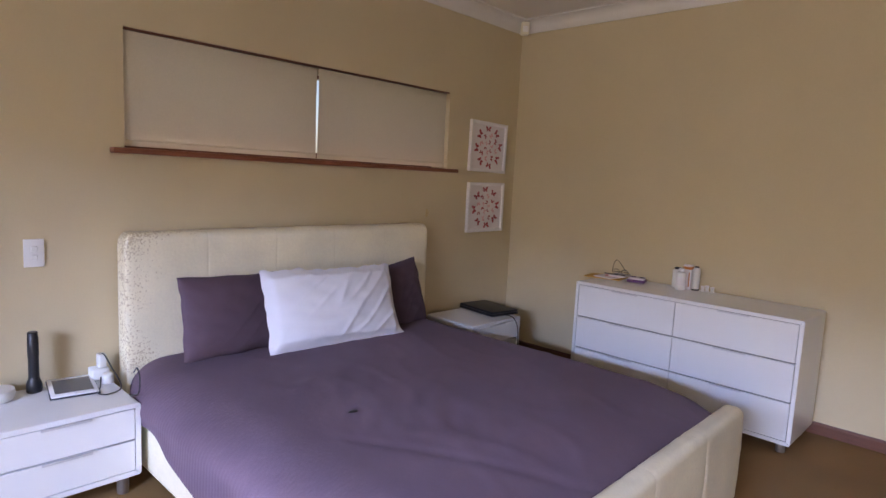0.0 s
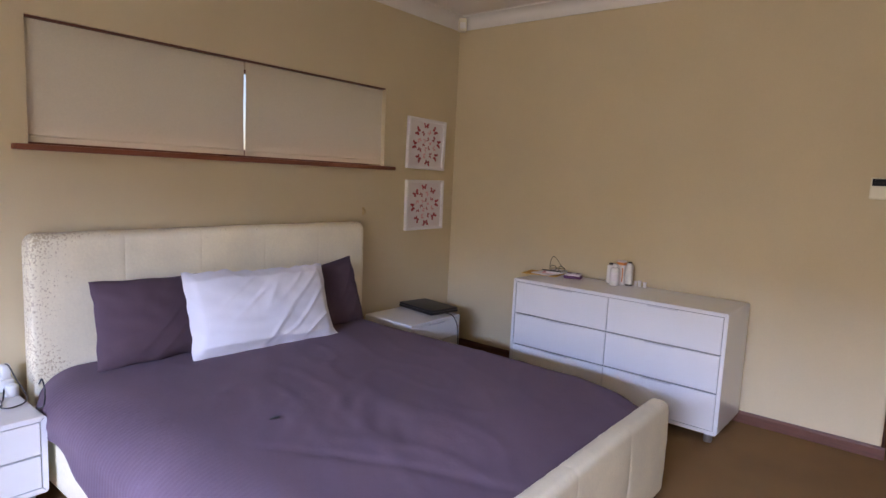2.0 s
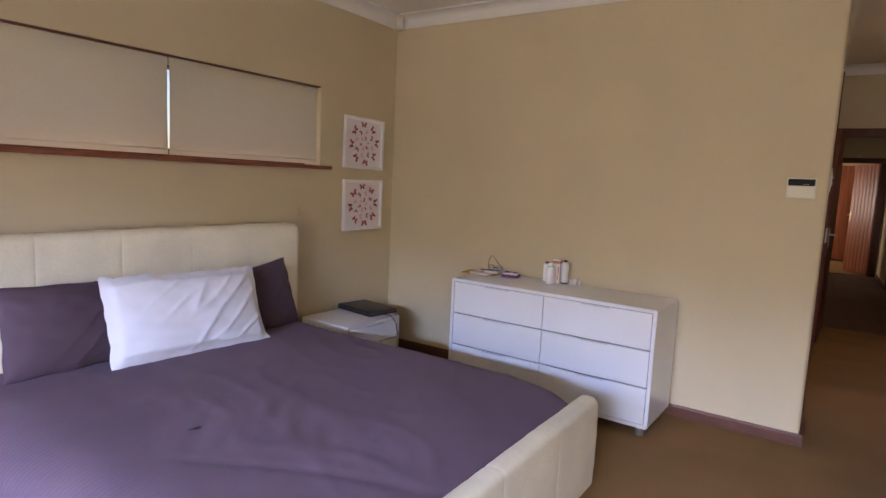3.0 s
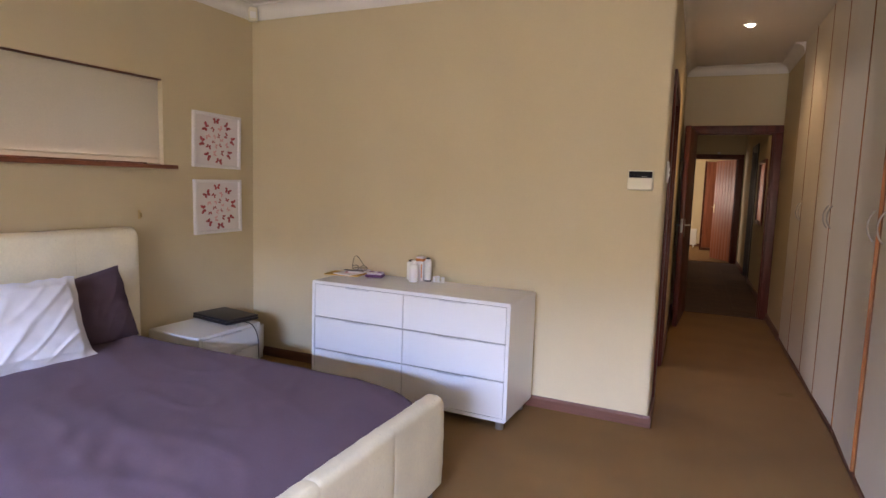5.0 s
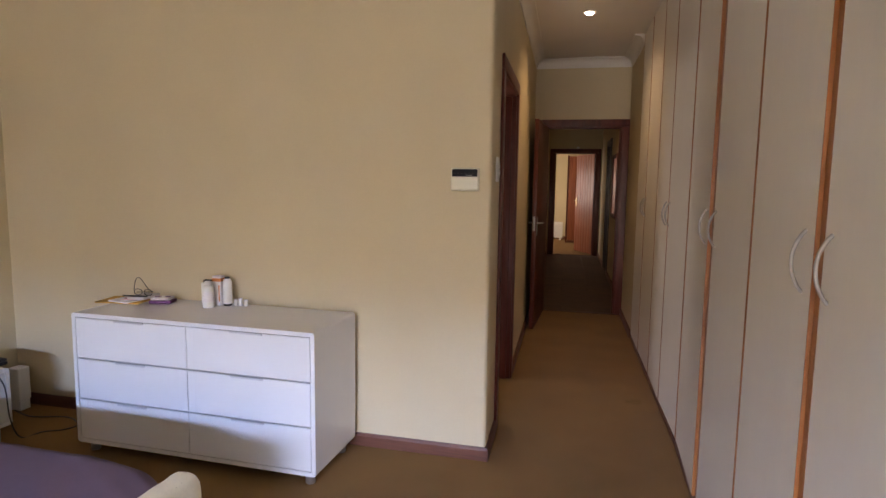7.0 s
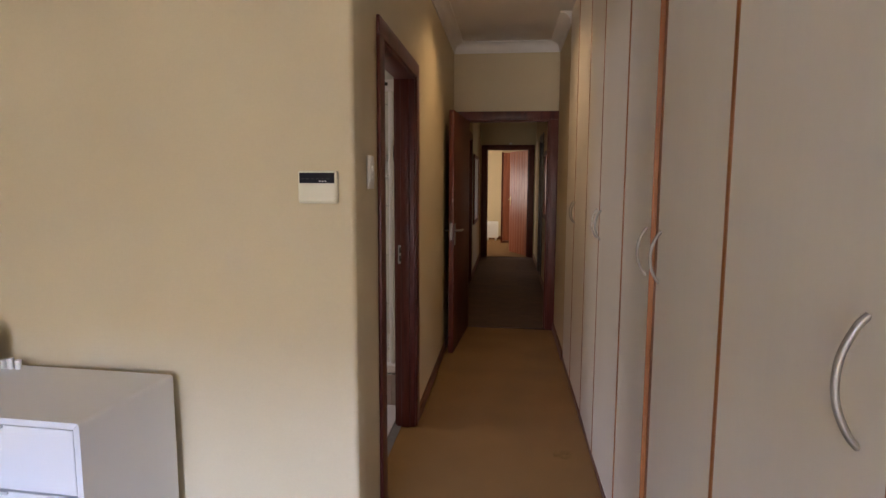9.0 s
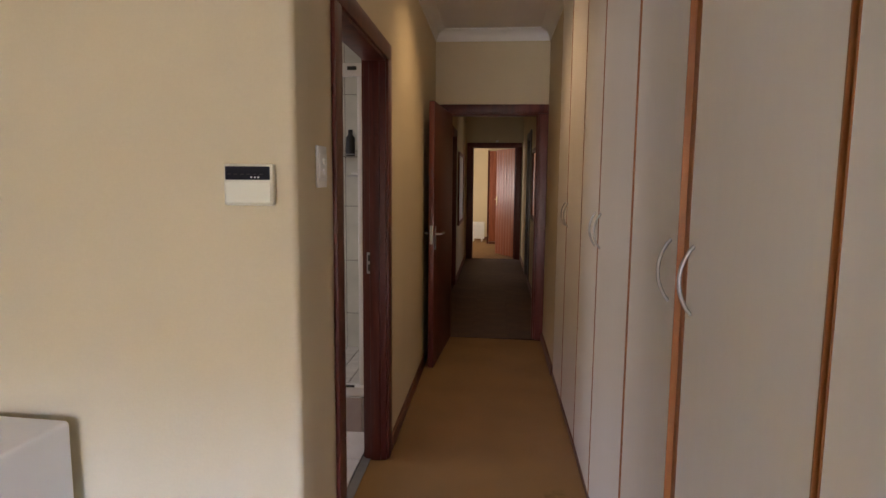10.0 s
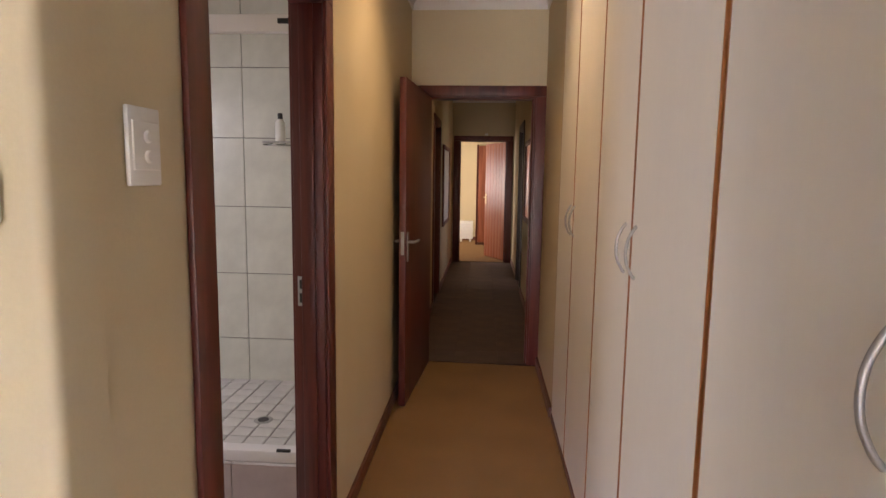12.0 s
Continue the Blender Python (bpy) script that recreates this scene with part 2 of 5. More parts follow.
PIPING = material("seam_thread", (0.40, 0.33, 0.21), 0.7)
DUVET = duvet_cloth("plum_cotton", (0.147, 0.099, 0.129), True)
PLUM = duvet_cloth("plum_pillow_cotton", (0.102, 0.067, 0.084), False)
WHITE_COTTON = material("white_cotton", (0.80, 0.80, 0.84), 0.85, vary=0.03, scale=6, bump=0.25, bump_scale=30, sheen=0.2, spec=0.2)
BLIND = blind_cloth("blind_cloth")
PAPER = material("paper", (0.80, 0.76, 0.76), 0.8, vary=0.02)
FRAME_WHITE = material("white_frame_paint", (0.82, 0.80, 0.80), 0.45, vary=0.02)
RED_PAPER = material("dusky_red_paper", (0.40, 0.075, 0.085), 0.8, vary=0.15, scale=40)
PINK_PAPER = material("pink_paper", (0.72, 0.42, 0.42), 0.8, vary=0.1, scale=40)
TILE_WALL = tile_material("wall_tile", (0.62, 0.61, 0.54), 0.25, 0.10, 6.0, 0.02, 0.03)
TILE_KERB = tile_material("kerb_tile", (0.42, 0.34, 0.32), 0.3, 0.08, 7.0, 0.05)
TILE_SMALL = tile_material("shower_floor_tile", (0.62, 0.60, 0.58), 0.35, 0.06, 9.0, 0.05)
TILE_FLOOR = tile_material("bathroom_floor_tile", (0.70, 0.67, 0.66), 0.3, 0.05, 6.0, 0.04)
GROUT = material("grout", (0.17, 0.16, 0.15), 0.9, vary=0.1, scale=20)
GROUT_LIGHT = material("light_grout", (0.40, 0.36, 0.34), 0.9, vary=0.1, scale=20)
SLATE = tile_material("slate_tile", (0.066, 0.034, 0.020), 0.62, 0.35, 6.0, 0.5, 0.18)
SLATE_GROUT = material("slate_grout", (0.038, 0.020, 0.012), 0.9, vary=0.1, scale=20)
MIRROR = material("mirror_silver", (0.85, 0.85, 0.85), 0.03, 1.0, vary=0.0)
GLASS = glass("clear_glass")
DARK_DOOR = wood("dark_door_wood", (0.030, 0.026, 0.024), (0.062, 0.052, 0.046), 0.35)
LAMP = glowing("lamp_glow", (1.0, 0.82, 0.55), 14.0)
PURPLE = material("purple_plastic", (0.12, 0.03, 0.12), 0.4)
YELLOW = material("yellow_card", (0.62, 0.36, 0.06), 0.7, vary=0.12, scale=30)
ORANGE = material("orange_card", (0.62, 0.22, 0.05), 0.7, vary=0.1)


# ---- builders ----
HOME = {}


def thing(name, at, label, category, group="", kind=""):
    ob = new(name)
    ob.empty_display_size = 0.1
    ob.location = at
    HOME[ob.name] = Vector(at)
    return tagged(ob, label, category, group, kind)


def link(name, bm, mat, home, smooth):
    bmesh.ops.recalc_face_normals(bm, faces=bm.faces)
    bmesh.ops.translate(bm, verts=bm.verts, vec=-home)
    me = bpy.data.meshes.new(name)
    bm.to_mesh(me)
    bm.free()
    me.materials.append(mat)
    if smooth:
        for f in me.polygons:
            f.use_smooth = True
        me.set_sharp_from_angle(angle=radians(38))
    return new(name, me)


def part(name, bm, mat, parent, label="", smooth=True):
    """Links a bmesh, in the world's metres, as one mesh under a thing or under a part."""
    ob = link(name, bm, mat, HOME[parent.name], smooth)
    ob.parent = parent
    HOME[ob.name] = HOME[parent.name]
    return tagged(ob, label)


def solid(name, bm, mat, label, category, group="", kind="", at=(0, 0, 0), smooth=True):
    """Links a bmesh, in the world's metres, as a thing of one mesh."""
    ob = link(name, bm, mat, Vector(at), smooth)
    ob.location = at
    HOME[ob.name] = Vector(at)
    return tagged(ob, label, category, group, kind)


def box(x0, x1, y0, y1, z0, z1, bevel=0.0, seg=2, bm=None):
    bm = bm or bmesh.new()
    made = bmesh.ops.create_cube(bm, size=1.0, matrix=Matrix.Translation(((x0 + x1) / 2, (y0 + y1) / 2, (z0 + z1) / 2)) @ Matrix.Diagonal((x1 - x0, y1 - y0, z1 - z0, 1)))
    if bevel > 0:
        edges = {e for v in made["verts"] for e in v.link_edges}
        bmesh.ops.bevel(bm, geom=list(edges), offset=bevel, segments=seg, profile=0.5, affect="EDGES")
    return bm


def lathe(profile, at, axis="z", n=20, bm=None):
    """profile: (radius, height) from bottom to top, turned round an upright axis through at, or round x or y."""
    bm = bm or bmesh.new()
    turn = {"z": Matrix.Identity(4), "x": pose(0, 0, 0, 0, 90, 0), "y": pose(0, 0, 0, -90, 0, 0)}[axis]
    m = Matrix.Translation(at) @ turn
    rings = [[bm.verts.new(m @ Vector((r * math.cos(2 * math.pi * k / n), r * math.sin(2 * math.pi * k / n), z))) for k in range(n)] for r, z in profile]
    for a, b in zip(rings, rings[1:]):
        for k in range(n):
            bm.faces.new((a[k], a[(k + 1) % n], b[(k + 1) % n], b[k]))
    bm.faces.new(rings[0][::-1])
    bm.faces.new(rings[-1])
    return bm


def smooth_line(points, steps=8):
    """Catmull-Rom through the points."""
    p = [Vector(q) for q in points]
    p = [2 * p[0] - p[1]] + p + [2 * p[-1] - p[-2]]
    out = []
    for i in range(1, len(p) - 2):
        for k in range(steps):
            s = k / steps
            a, b, c, d = p[i - 1], p[i], p[i + 1], p[i + 2]
            out.append(0.5 * (2 * b + (c - a) * s + (2 * a - 5 * b + 4 * c - d) * s * s + (3 * b - a - 3 * c + d) * s ** 3))
    return out + [p[-2]]


def tube(points, r, n=8, steps=8, bm=None, ends=1.0):
    bm = bm or bmesh.new()
    line = smooth_line(points, steps)
    rings, up = [], Vector((0.123, 0.31, 0.94))
    for i, q in enumerate(line):
        d = (line[min(i + 1, len(line) - 1)] - line[max(i - 1, 0)]).normalized()
        side = d.cross(up).normalized()
        top = side.cross(d).normalized()
        f = i / (len(line) - 1)
        rr = r * (ends + (1 - ends) * math.sin(math.pi * f) ** 0.5)
        rings.append([bm.verts.new(q + rr * (math.cos(2 * math.pi * k / n) * side + math.sin(2 * math.pi * k / n) * top)) for k in range(n)])
    for a, b in zip(rings, rings[1:]):
        for k in range(n):
            bm.faces.new((a[k], a[(k + 1) % n], b[(k + 1) % n], b[k]))
    bm.faces.new(rings[0][::-1])
    bm.faces.new(rings[-1])
    return bm


def moved(bm, m):
    bmesh.ops.transform(bm, matrix=m, verts=bm.verts)
    return bm


def extrude_profile(points, a, b, axis):
    """A profile of (u, z) drawn out along x or y from a to b; u is the other level axis."""
    bm = bmesh.new()
    ends = []
    for w in (a, b):
        ends.append([bm.verts.new((w, u, z) if axis == "x" else (u, w, z)) for u, z in points])
    n = len(points)
    for k in range(n):
        bm.faces.new((ends[0][k], ends[0][(k + 1) % n], ends[1][(k + 1) % n], ends[1][k]))
    bm.faces.new(ends[0][::-1])
    bm.faces.new(ends[1])
    return bm


# ---- plan ----
XW, XR = -2.25, 1.705                          # headboard wall, wall beyond the wardrobes
CEIL_Z, HALL_Z = 2.62, 2.73
YD, YF = 9.86, 15.36                          # passage door, far door
YS = -0.6                                      # window wall behind the walk


def wall(name, boxes, label, mat=WALL):
    bm = bmesh.new()
    for b in boxes:
        box(*b, bm=bm)
    return solid(name, bm, mat, label, "wall", kind="structure", smooth=False)


solid("floor", box(-2.6, 2.6, -0.9, 9.86, -0.15, 0), CARPET, "tan short-pile carpet on the bedroom and dressing passage floor", "floor", kind="structure", smooth=False)
WIN = (3.168, 5.316, 1.432, 1.972)
wall("wall_west", [(XW - 0.25, XW, YS - 0.2, WIN[0], 0, 3.0), (XW - 0.25, XW, WIN[1], YW, 0, 3.0), (XW - 0.25, XW, WIN[0], WIN[1], 0, WIN[2]), (XW - 0.25, XW, WIN[0], WIN[1], WIN[3], 3.0)],
     "beige painted plaster wall behind the bed")
WT = 0.10
bm = box(XW - 0.25, XC, YW, YW + WT, 0, 3.0)
edge = [e for e in bm.edges if all(abs(v.co.x - XC) < 1e-4 and abs(v.co.y - YW) < 1e-4 for v in e.verts)]
bmesh.ops.bevel(bm, geom=edge, offset=0.018, segments=4, profile=0.5, affect="EDGES")
solid("wall_north", bm, WALL, "beige painted plaster wall behind the chest of drawers", "wall", kind="structure", smooth=True)
BD0, BD1, BDZ = 6.56, 7.44, 2.024            # bathroom doorway
wall("wall_passage_west", [(XC - WT, XC, YW + WT, BD0, 0, 3.0), (XC - WT, XC, BD1, YD + 0.1, 0, 3.0), (XC - WT, XC, BD0, BD1, BDZ, 3.0)], "beige painted plaster wall of the dressing passage")
wall("wall_passage_east", [(XR, XR + 0.7, 8.85, YD, 0, 3.0)], "beige painted plaster wall end beside the wardrobes")
CD0, CD1, CDZ = 0.826, 1.640, 2.028
wall("wall_passage_end", [(XC - WT - 0.1, CD0, YD, YD + 0.12, 0, 3.0), (CD1, 2.3, YD, YD + 0.12, 0, 3.0), (CD0, CD1, YD, YD + 0.12, CDZ, 3.0)], "beige painted plaster wall over the passage door")
wall("wall_east", [(1.72, 1.85, YS - 0.2, 4.12, 0, 3.0), (2.36, 2.5, 4.12, YD + 0.3, 0, 3.0), (1.72, 2.5, 4.12, 4.18, 0, 3.0)], "beige painted plaster wall beside and behind the wardrobes")
# second block: added unseen pier, keeps daylight off the near headboard wall
wall("wall_south", [(XW - 0.25, -0.52, YS - 0.2, YS, 0, 3.0), (XW - 0.25, -1.42, YS, 1.30, 0, 3.0), (1.70, 1.85, YS - 0.2, YS, 0, 3.0), (-0.52, 1.70, YS - 0.2, YS, 2.15, 3.0)], "beige painted plaster wall with a wide glazed door and an added pier that blocks light")
solid("ceiling", box(XW - 0.25, 2.45, YS - 0.2, YW + 0.09, CEIL_Z, 3.05), CEIL, "off-white painted bedroom ceiling", "ceiling", kind="structure", smooth=False)
solid("ceiling_passage", box(XC - WT, 2.45, YW, YD + 0.12, HALL_Z, 3.05), CEIL, "off-white painted passage ceiling", "ceiling", kind="structure", smooth=False)


def cornice(name, a, b, axis, wall_at, side, top):
    """Coved plaster moulding along a wall; side: +1 or -1, the way into the room."""
    pts = [(0, 0), (0, -0.095), (0.010, -0.095), (0.012, -0.082)]
    pts += [(0.070 - 0.058 * math.cos(k * math.pi / 12), -0.082 + 0.066 * math.sin(k * math.pi / 12)) for k in range(1, 6)]
    pts += [(0.074, -0.012), (0.088, -0.012), (0.088, 0)]
    return solid(name, extrude_profile([(wall_at + side * u, top + z) for u, z in pts], a, b, axis), CORNICE, "white coved plaster cornice under the ceiling", "cornice", kind="structure")


cornice("cornice_west", YS, YW, "y", XW, 1, CEIL_Z - 0.001)
cornice("cornice_north", XW, XC, "x", YW, -1, CEIL_Z - 0.001)
cornice("cornice_passage_west", YW + 0.02, YD, "y", XC, 1, HALL_Z - 0.001)
cornice("cornice_passage_end", XC - 0.05, XR, "x", YD, -1, HALL_Z - 0.001)
cornice("cornice_passage_east", 8.85, YD, "y", XR, -1, HALL_Z - 0.001)


def skirting(name, a, b, axis, wall_at, side, mat, top=0.068):
    pts = [(0.0, 0.001), (0.018, 0.001), (0.018, top - 0.012), (0.012, top), (0.0, top)]
    return solid(name, extrude_profile([(wall_at + side * u, z) for u, z in pts], a, b, axis), mat, "dark red-brown wooden skirting board along the wall", "skirting", kind="structure", smooth=False)


skirting("baseboard_west", YS, YW, "y", XW, 1, MAHOGANY_Y)
skirting("baseboard_north", XW, XC + 0.018, "x", YW, -1, MAHOGANY_X)
skirting("baseboard_passage_near", YW, BD0 - 0.085, "y", XC, 1, MAHOGANY_Y)
skirting("baseboard_passage_far", BD1 + 0.085, YD, "y", XC, 1, MAHOGANY_Y)
skirting("baseboard_passage_east", 8.85, YD, "y", XR, -1, MAHOGANY_Y)


def door_frame(name, axis, wall0, wall1, a, b, top, mat, label, face=0.085):
    """Lining and architraves round an opening from a to b in a wall between wall0 and wall1; axis: the way along the wall."""
    root = thing(name, ((wall0 + wall1) / 2, a, 0) if axis == "y" else (a, (wall0 + wall1) / 2, 0), label, "door frame", kind="structure")

    def piece(pname, u0, u1, w0, w1, z0, z1):
        part(pname, box(w0, w1, u0, u1, z0, z1, 0.004) if axis == "y" else box(u0, u1, w0, w1, z0, z1, 0.004), mat, root)
    piece("jamb", a - 0.002, a + 0.022, wall0 - 0.004, wall1 + 0.004, 0, top)
    piece("jamb", b - 0.022, b + 0.002, wall0 - 0.004, wall1 + 0.004, 0, top)
    piece("head", a - 0.002, b + 0.002, wall0 - 0.004, wall1 + 0.004, top - 0.022, top + 0.002)
    mid = (wall0 + wall1) / 2
    piece("door_stop", a + 0.022, a + 0.034, mid - 0.025, mid + 0.025, 0, top - 0.022)
    piece("door_stop", b - 0.034, b - 0.022, mid - 0.025, mid + 0.025, 0, top - 0.022)
    for w0, w1 in ((wall0 - 0.016, wall0 - 0.001), (wall1 + 0.001, wall1 + 0.016)):
        piece("architrave", a - face, a + 0.008, w0, w1, 0, top - 0.008)
        piece("architrave", b - 0.008, b + face, w0, w1, 0, top - 0.008)
        piece("architrave", a - face, b + face, w0, w1, top - 0.007, top + 0.07)
    return root


bath_frame = door_frame("door_frame_bathroom", "y", XC - WT, XC, BD0, BD1, BDZ, MAHOGANY, "dark mahogany frame of the bathroom doorway")
part("strike_plate", box(XC - WT + 0.008, XC - WT + 0.038, BD1 - 0.0245, BD1 - 0.021, 0.972, 1.078, 0.001, 1), STEEL, bath_frame, "steel strike plate")
part("strike_hole", box(XC - WT + 0.015, XC - WT + 0.031, BD1 - 0.0255, BD1 - 0.0235, 0.984, 1.018), GAP, bath_frame)
part("strike_hole", box(XC - WT + 0.015, XC - WT + 0.031, BD1 - 0.0255, BD1 - 0.0235, 1.034, 1.066), GAP, bath_frame)
door_frame("door_frame_passage", "x", YD, YD + 0.12, CD0, CD1, CDZ, MAHOGANY, "dark mahogany frame of the passage door", face=0.09)


def lever(x, y, z, side, along, parent):
    """Lever handle on a plate, on the face of a leaf that looks along x; side: +1 or -1; along: the way the lever points."""
    part("handle_plate", box(min(x, x + side * 0.007), max(x, x + side * 0.007), y - 0.02, y + 0.02, z - 0.09, z + 0.09, 0.002, 1), STEEL, parent, "brushed steel handle plate")
    s = [(x + side * 0.005, y, z + 0.03), (x + side * 0.04, y, z + 0.03), (x + side * 0.05, y + along * 0.02, z + 0.03), (x + side * 0.05, y + along * 0.11, z + 0.03)]
    part("door_handle", tube(s, 0.009, 10, 6), STEEL, parent, "brushed steel lever handle")


# hung on the west jamb, swung back towards the wall
leaf = thing("door_1", (0.85, 9.83, 0), "dark mahogany passage door standing open against the wall", "door", kind="structure")
part("leaf", box(0.83, 0.87, 8.905, 9.828, 0.012, 2.008, 0.003), MAHOGANY, leaf)
lever(0.87, 8.96, 1.005, 1, 1, leaf)
part("door_handle", tube([(0.832, 8.96, 1.035), (0.800, 8.96, 1.035), (0.796, 8.98, 1.035), (0.795, 9.05, 1.035)], 0.008, 10, 6), STEEL, leaf, "brushed steel lever handle")
part("latch_plate", box(0.840, 0.860, 8.9025, 8.9055, 0.96, 1.10), STEEL, leaf)
leaf.matrix_basis = leaf.matrix_basis @ Matrix.Rotation(radians(-4.0), 4, "Z")


def skewed(ob):
    ob.matrix_basis = SKEW @ ob.matrix_basis


for ob in [o for o in scene.objects if o.parent is None and o.name in ("wall_passage_west", "wall_passage_east", "wall_passage_end", "ceiling_passage", "cornice_passage_west", "cornice_passage_end", "cornice_passage_east",
                                                                       "baseboard_passage_near", "baseboard_passage_far", "baseboard_passage_east", "door_frame_bathroom", "door_frame_passage", "door_1")]:
    skewed(ob)

# ---- bedroom window with blinds ----
win = thing("window_1", (XW - 0.15, 4.2, WIN[2]), "low wide window hidden behind two roller blinds", "window", kind="structure")
for y0, y1 in ((WIN[0], WIN[0] + 0.05), (4.17, 4.27), (WIN[1] - 0.05, WIN[1])):
    part("window_frame", box(XW - 0.20, XW - 0.15, y0, y1, WIN[2], WIN[3], 0.004), MAHOGANY, win)
for z0, z1 in ((WIN[2], WIN[2] + 0.05), (WIN[3] - 0.05, WIN[3])):
    part("window_frame", box(XW - 0.198, XW - 0.152, WIN[0] + 0.05, WIN[1] - 0.05, z0, z1, 0.004), MAHOGANY_Y, win)
for y0, y1 in ((WIN[0] + 0.05, 4.17), (4.27, WIN[1] - 0.05)):
    pane = part("pane", box(XW - 0.177, XW - 0.173, y0, y1, WIN[2] + 0.05, WIN[3] - 0.05), GLASS, win)
    pane.visible_shadow = False
part("head_rail", box(XW - 0.045, XW - 0.004, WIN[0] + 0.003, WIN[1] - 0.003, WIN[3] - 0.010, WIN[3] - 0.001, 0.002), MAHOGANY_Y, win, "dark wooden rail over the blinds")
solid("window_sill", box(XW - 0.15, XW + 0.055, 3.105, 5.385, WIN[2] - 0.024, WIN[2] + 0.002, 0.006), SILLWOOD, "red-brown varnished wooden window sill over the bed", "window sill", kind="structure")


def blind(y0, y1, bow, label):
    root = thing("roller_blind", (XW - 0.03, (y0 + y1) / 2, WIN[3] - 0.03), label, "roller blind", "blinds over the bed")
    bm, n, k = bmesh.new(), 24, 14
    z0, z1 = WIN[2] + 0.012, WIN[3] - 0.012
    grid = []
    for i in range(n + 1):
        row = []
        for j in range(k + 1):
            u, v = i / n, j / k
            edge_in = bow * math.sin(math.pi * min(1, v * 1.0)) * (2 * u - 1) ** 3
            y = y0 + (y1 - y0) * u - edge_in
            x = XW - 0.022 + 0.004 * math.sin(3.1 * u + 2 * v) + 0.003 * noise.noise((u * 4, v * 3, y0))
            row.append(bm.verts.new((x, y, z0 + (z1 - z0) * v)))
        grid.append(row)
    for i in range(n):
        for j in range(k):
            bm.faces.new((grid[i][j], grid[i + 1][j], grid[i + 1][j + 1], grid[i][j + 1]))
    part("blind_cloth", bm, BLIND, root)
    part("hem_bar", box(XW - 0.020, XW - 0.012, y0 + 0.01, y1 - 0.01, z0 + 0.024, z0 + 0.032, 0.002), BLIND, root, "sewn-in hem bar")
    part("roller", lathe([(0.014, 0), (0.014, y1 - y0 - 0.01)], (XW - 0.040, y0 + 0.005, WIN[3] - 0.036), "y", 14), BLIND, root)
    return root


blind(WIN[0] + 0.003, 4.216, 0.002, "cream fabric roller blind pulled down over the wide window part")
blind(4.2215, WIN[1] - 0.010, 0.003, "cream fabric roller blind pulled down over the narrower window part")


# ---- glazed door behind the walk ----
sd = thing("window_2", (0.6, YS, 0), "wide glazed door with white frames", "window", kind="structure")
for x0, x1 in ((-0.52, -0.46), (0.56, 0.62), (1.64, 1.70)):
    part("window_frame", box(x0, x1, YS - 0.14, YS - 0.08, 0, 2.15, 0.004), FRAME_WHITE, sd)
for z0, z1 in ((0.0, 0.06), (2.09, 2.15)):
    part("window_frame", box(-0.46, 1.64, YS - 0.138, YS - 0.082, z0, z1, 0.004), FRAME_WHITE, sd)
for x0, x1 in ((-0.46, 0.56), (0.62, 1.64)):
    pane = part("pane", box(x0, x1, YS - 0.112, YS - 0.108, 0.06, 2.09), GLASS, sd)
    pane.visible_shadow = False
solid("ground", box(-300, 300, -300, 300, -0.5, -0.16), material("lawn", (0.07, 0.10, 0.03), 0.95, vary=0.3, scale=0.5, grain=0.3, grain_scale=20), "green lawn round the house", "ground", kind="structure", smooth=False)

# ---- bed ----
PLACED = set(scene.objects)
BED = thing("bed", (-1.1, 4.0, 0), "double bed in cream imitation leather, its headboard flaking at the edge", "bed")


def upholstered(x0, x1, y0, y1, z0, z1, r, round0, round1):
    """A padded board along y with a rounded top; its ends draw in at a seam, or round off where round0 or round1 gives a radius."""
    bm, rings, n = bmesh.new(), [], 40
    for i in range(n + 1):
        u = 0.5 - 0.5 * math.cos(math.pi * i / n)
        y = y0 + (y1 - y0) * u
        d0, d1 = y - y0, y1 - y
        seam = 0.0022 * (math.exp(-d0 / 0.010) * (round0 == 0) + math.exp(-d1 / 0.010) * (round1 == 0))
        drop = 0.0
        for d, rr in ((d0, round0), (d1, round1)):
            if rr and d < rr:
                drop = rr - math.sqrt(max(0, rr * rr - (rr - d) ** 2))
        a, b, top = x0 + seam + drop * 0.25, x1 - seam - drop * 0.25, z1 - seam - drop + 0.004 * noise.noise((y * 6, z1, x0)) + (0.004 * noise.noise((y * 17, 1, x0)) if z1 < 1 else 0)
        ring = [(a, z0), (a, top - r)]
        ring += [(a + r - r * math.cos(k * math.pi / 10), top - r + r * math.sin(k * math.pi / 10)) for k in range(1, 5)]
        ring += [(b - r + r * math.sin(k * math.pi / 10), top - r + r * math.cos(k * math.pi / 10)) for k in range(0, 5)]
        ring += [(b, top - r)]
        ring += [(b + 0.004 * math.sin(math.pi * k / 8) * (1 - 250 * seam) + 0.0025 * noise.noise((y * 7, k * 0.9, x1)), top - r + (z0 - top + r) * k / 8) for k in range(1, 8)]
        ring += [(b, z0)]
        rings.append([bm.verts.new((x, y, z)) for x, z in ring])
    m = len(rings[0])
    for p, q in zip(rings, rings[1:]):
        for k in range(m):
            bm.faces.new((p[k], p[(k + 1) % m], q[(k + 1) % m], q[k]))
    bm.faces.new(rings[0][::-1])
    bm.faces.new(rings[-1])
    return bm


HB0, HB1 = 3.088, 4.988
for k in range(5):
    w = (HB1 - HB0) / 5
    part("headboard_panel", upholstered(-2.228, -2.115, HB0 + k * w, HB0 + (k + 1) * w - 0.0004, 0.12, 1.104, 0.035, 0.04 if k == 0 else 0, 0.04 if k == 4 else 0), CREAM, BED)
part("side_rail", box(-2.115, -0.07, 3.06, 3.11, 0.115, 0.37, 0.016, 3), CREAM, BED)
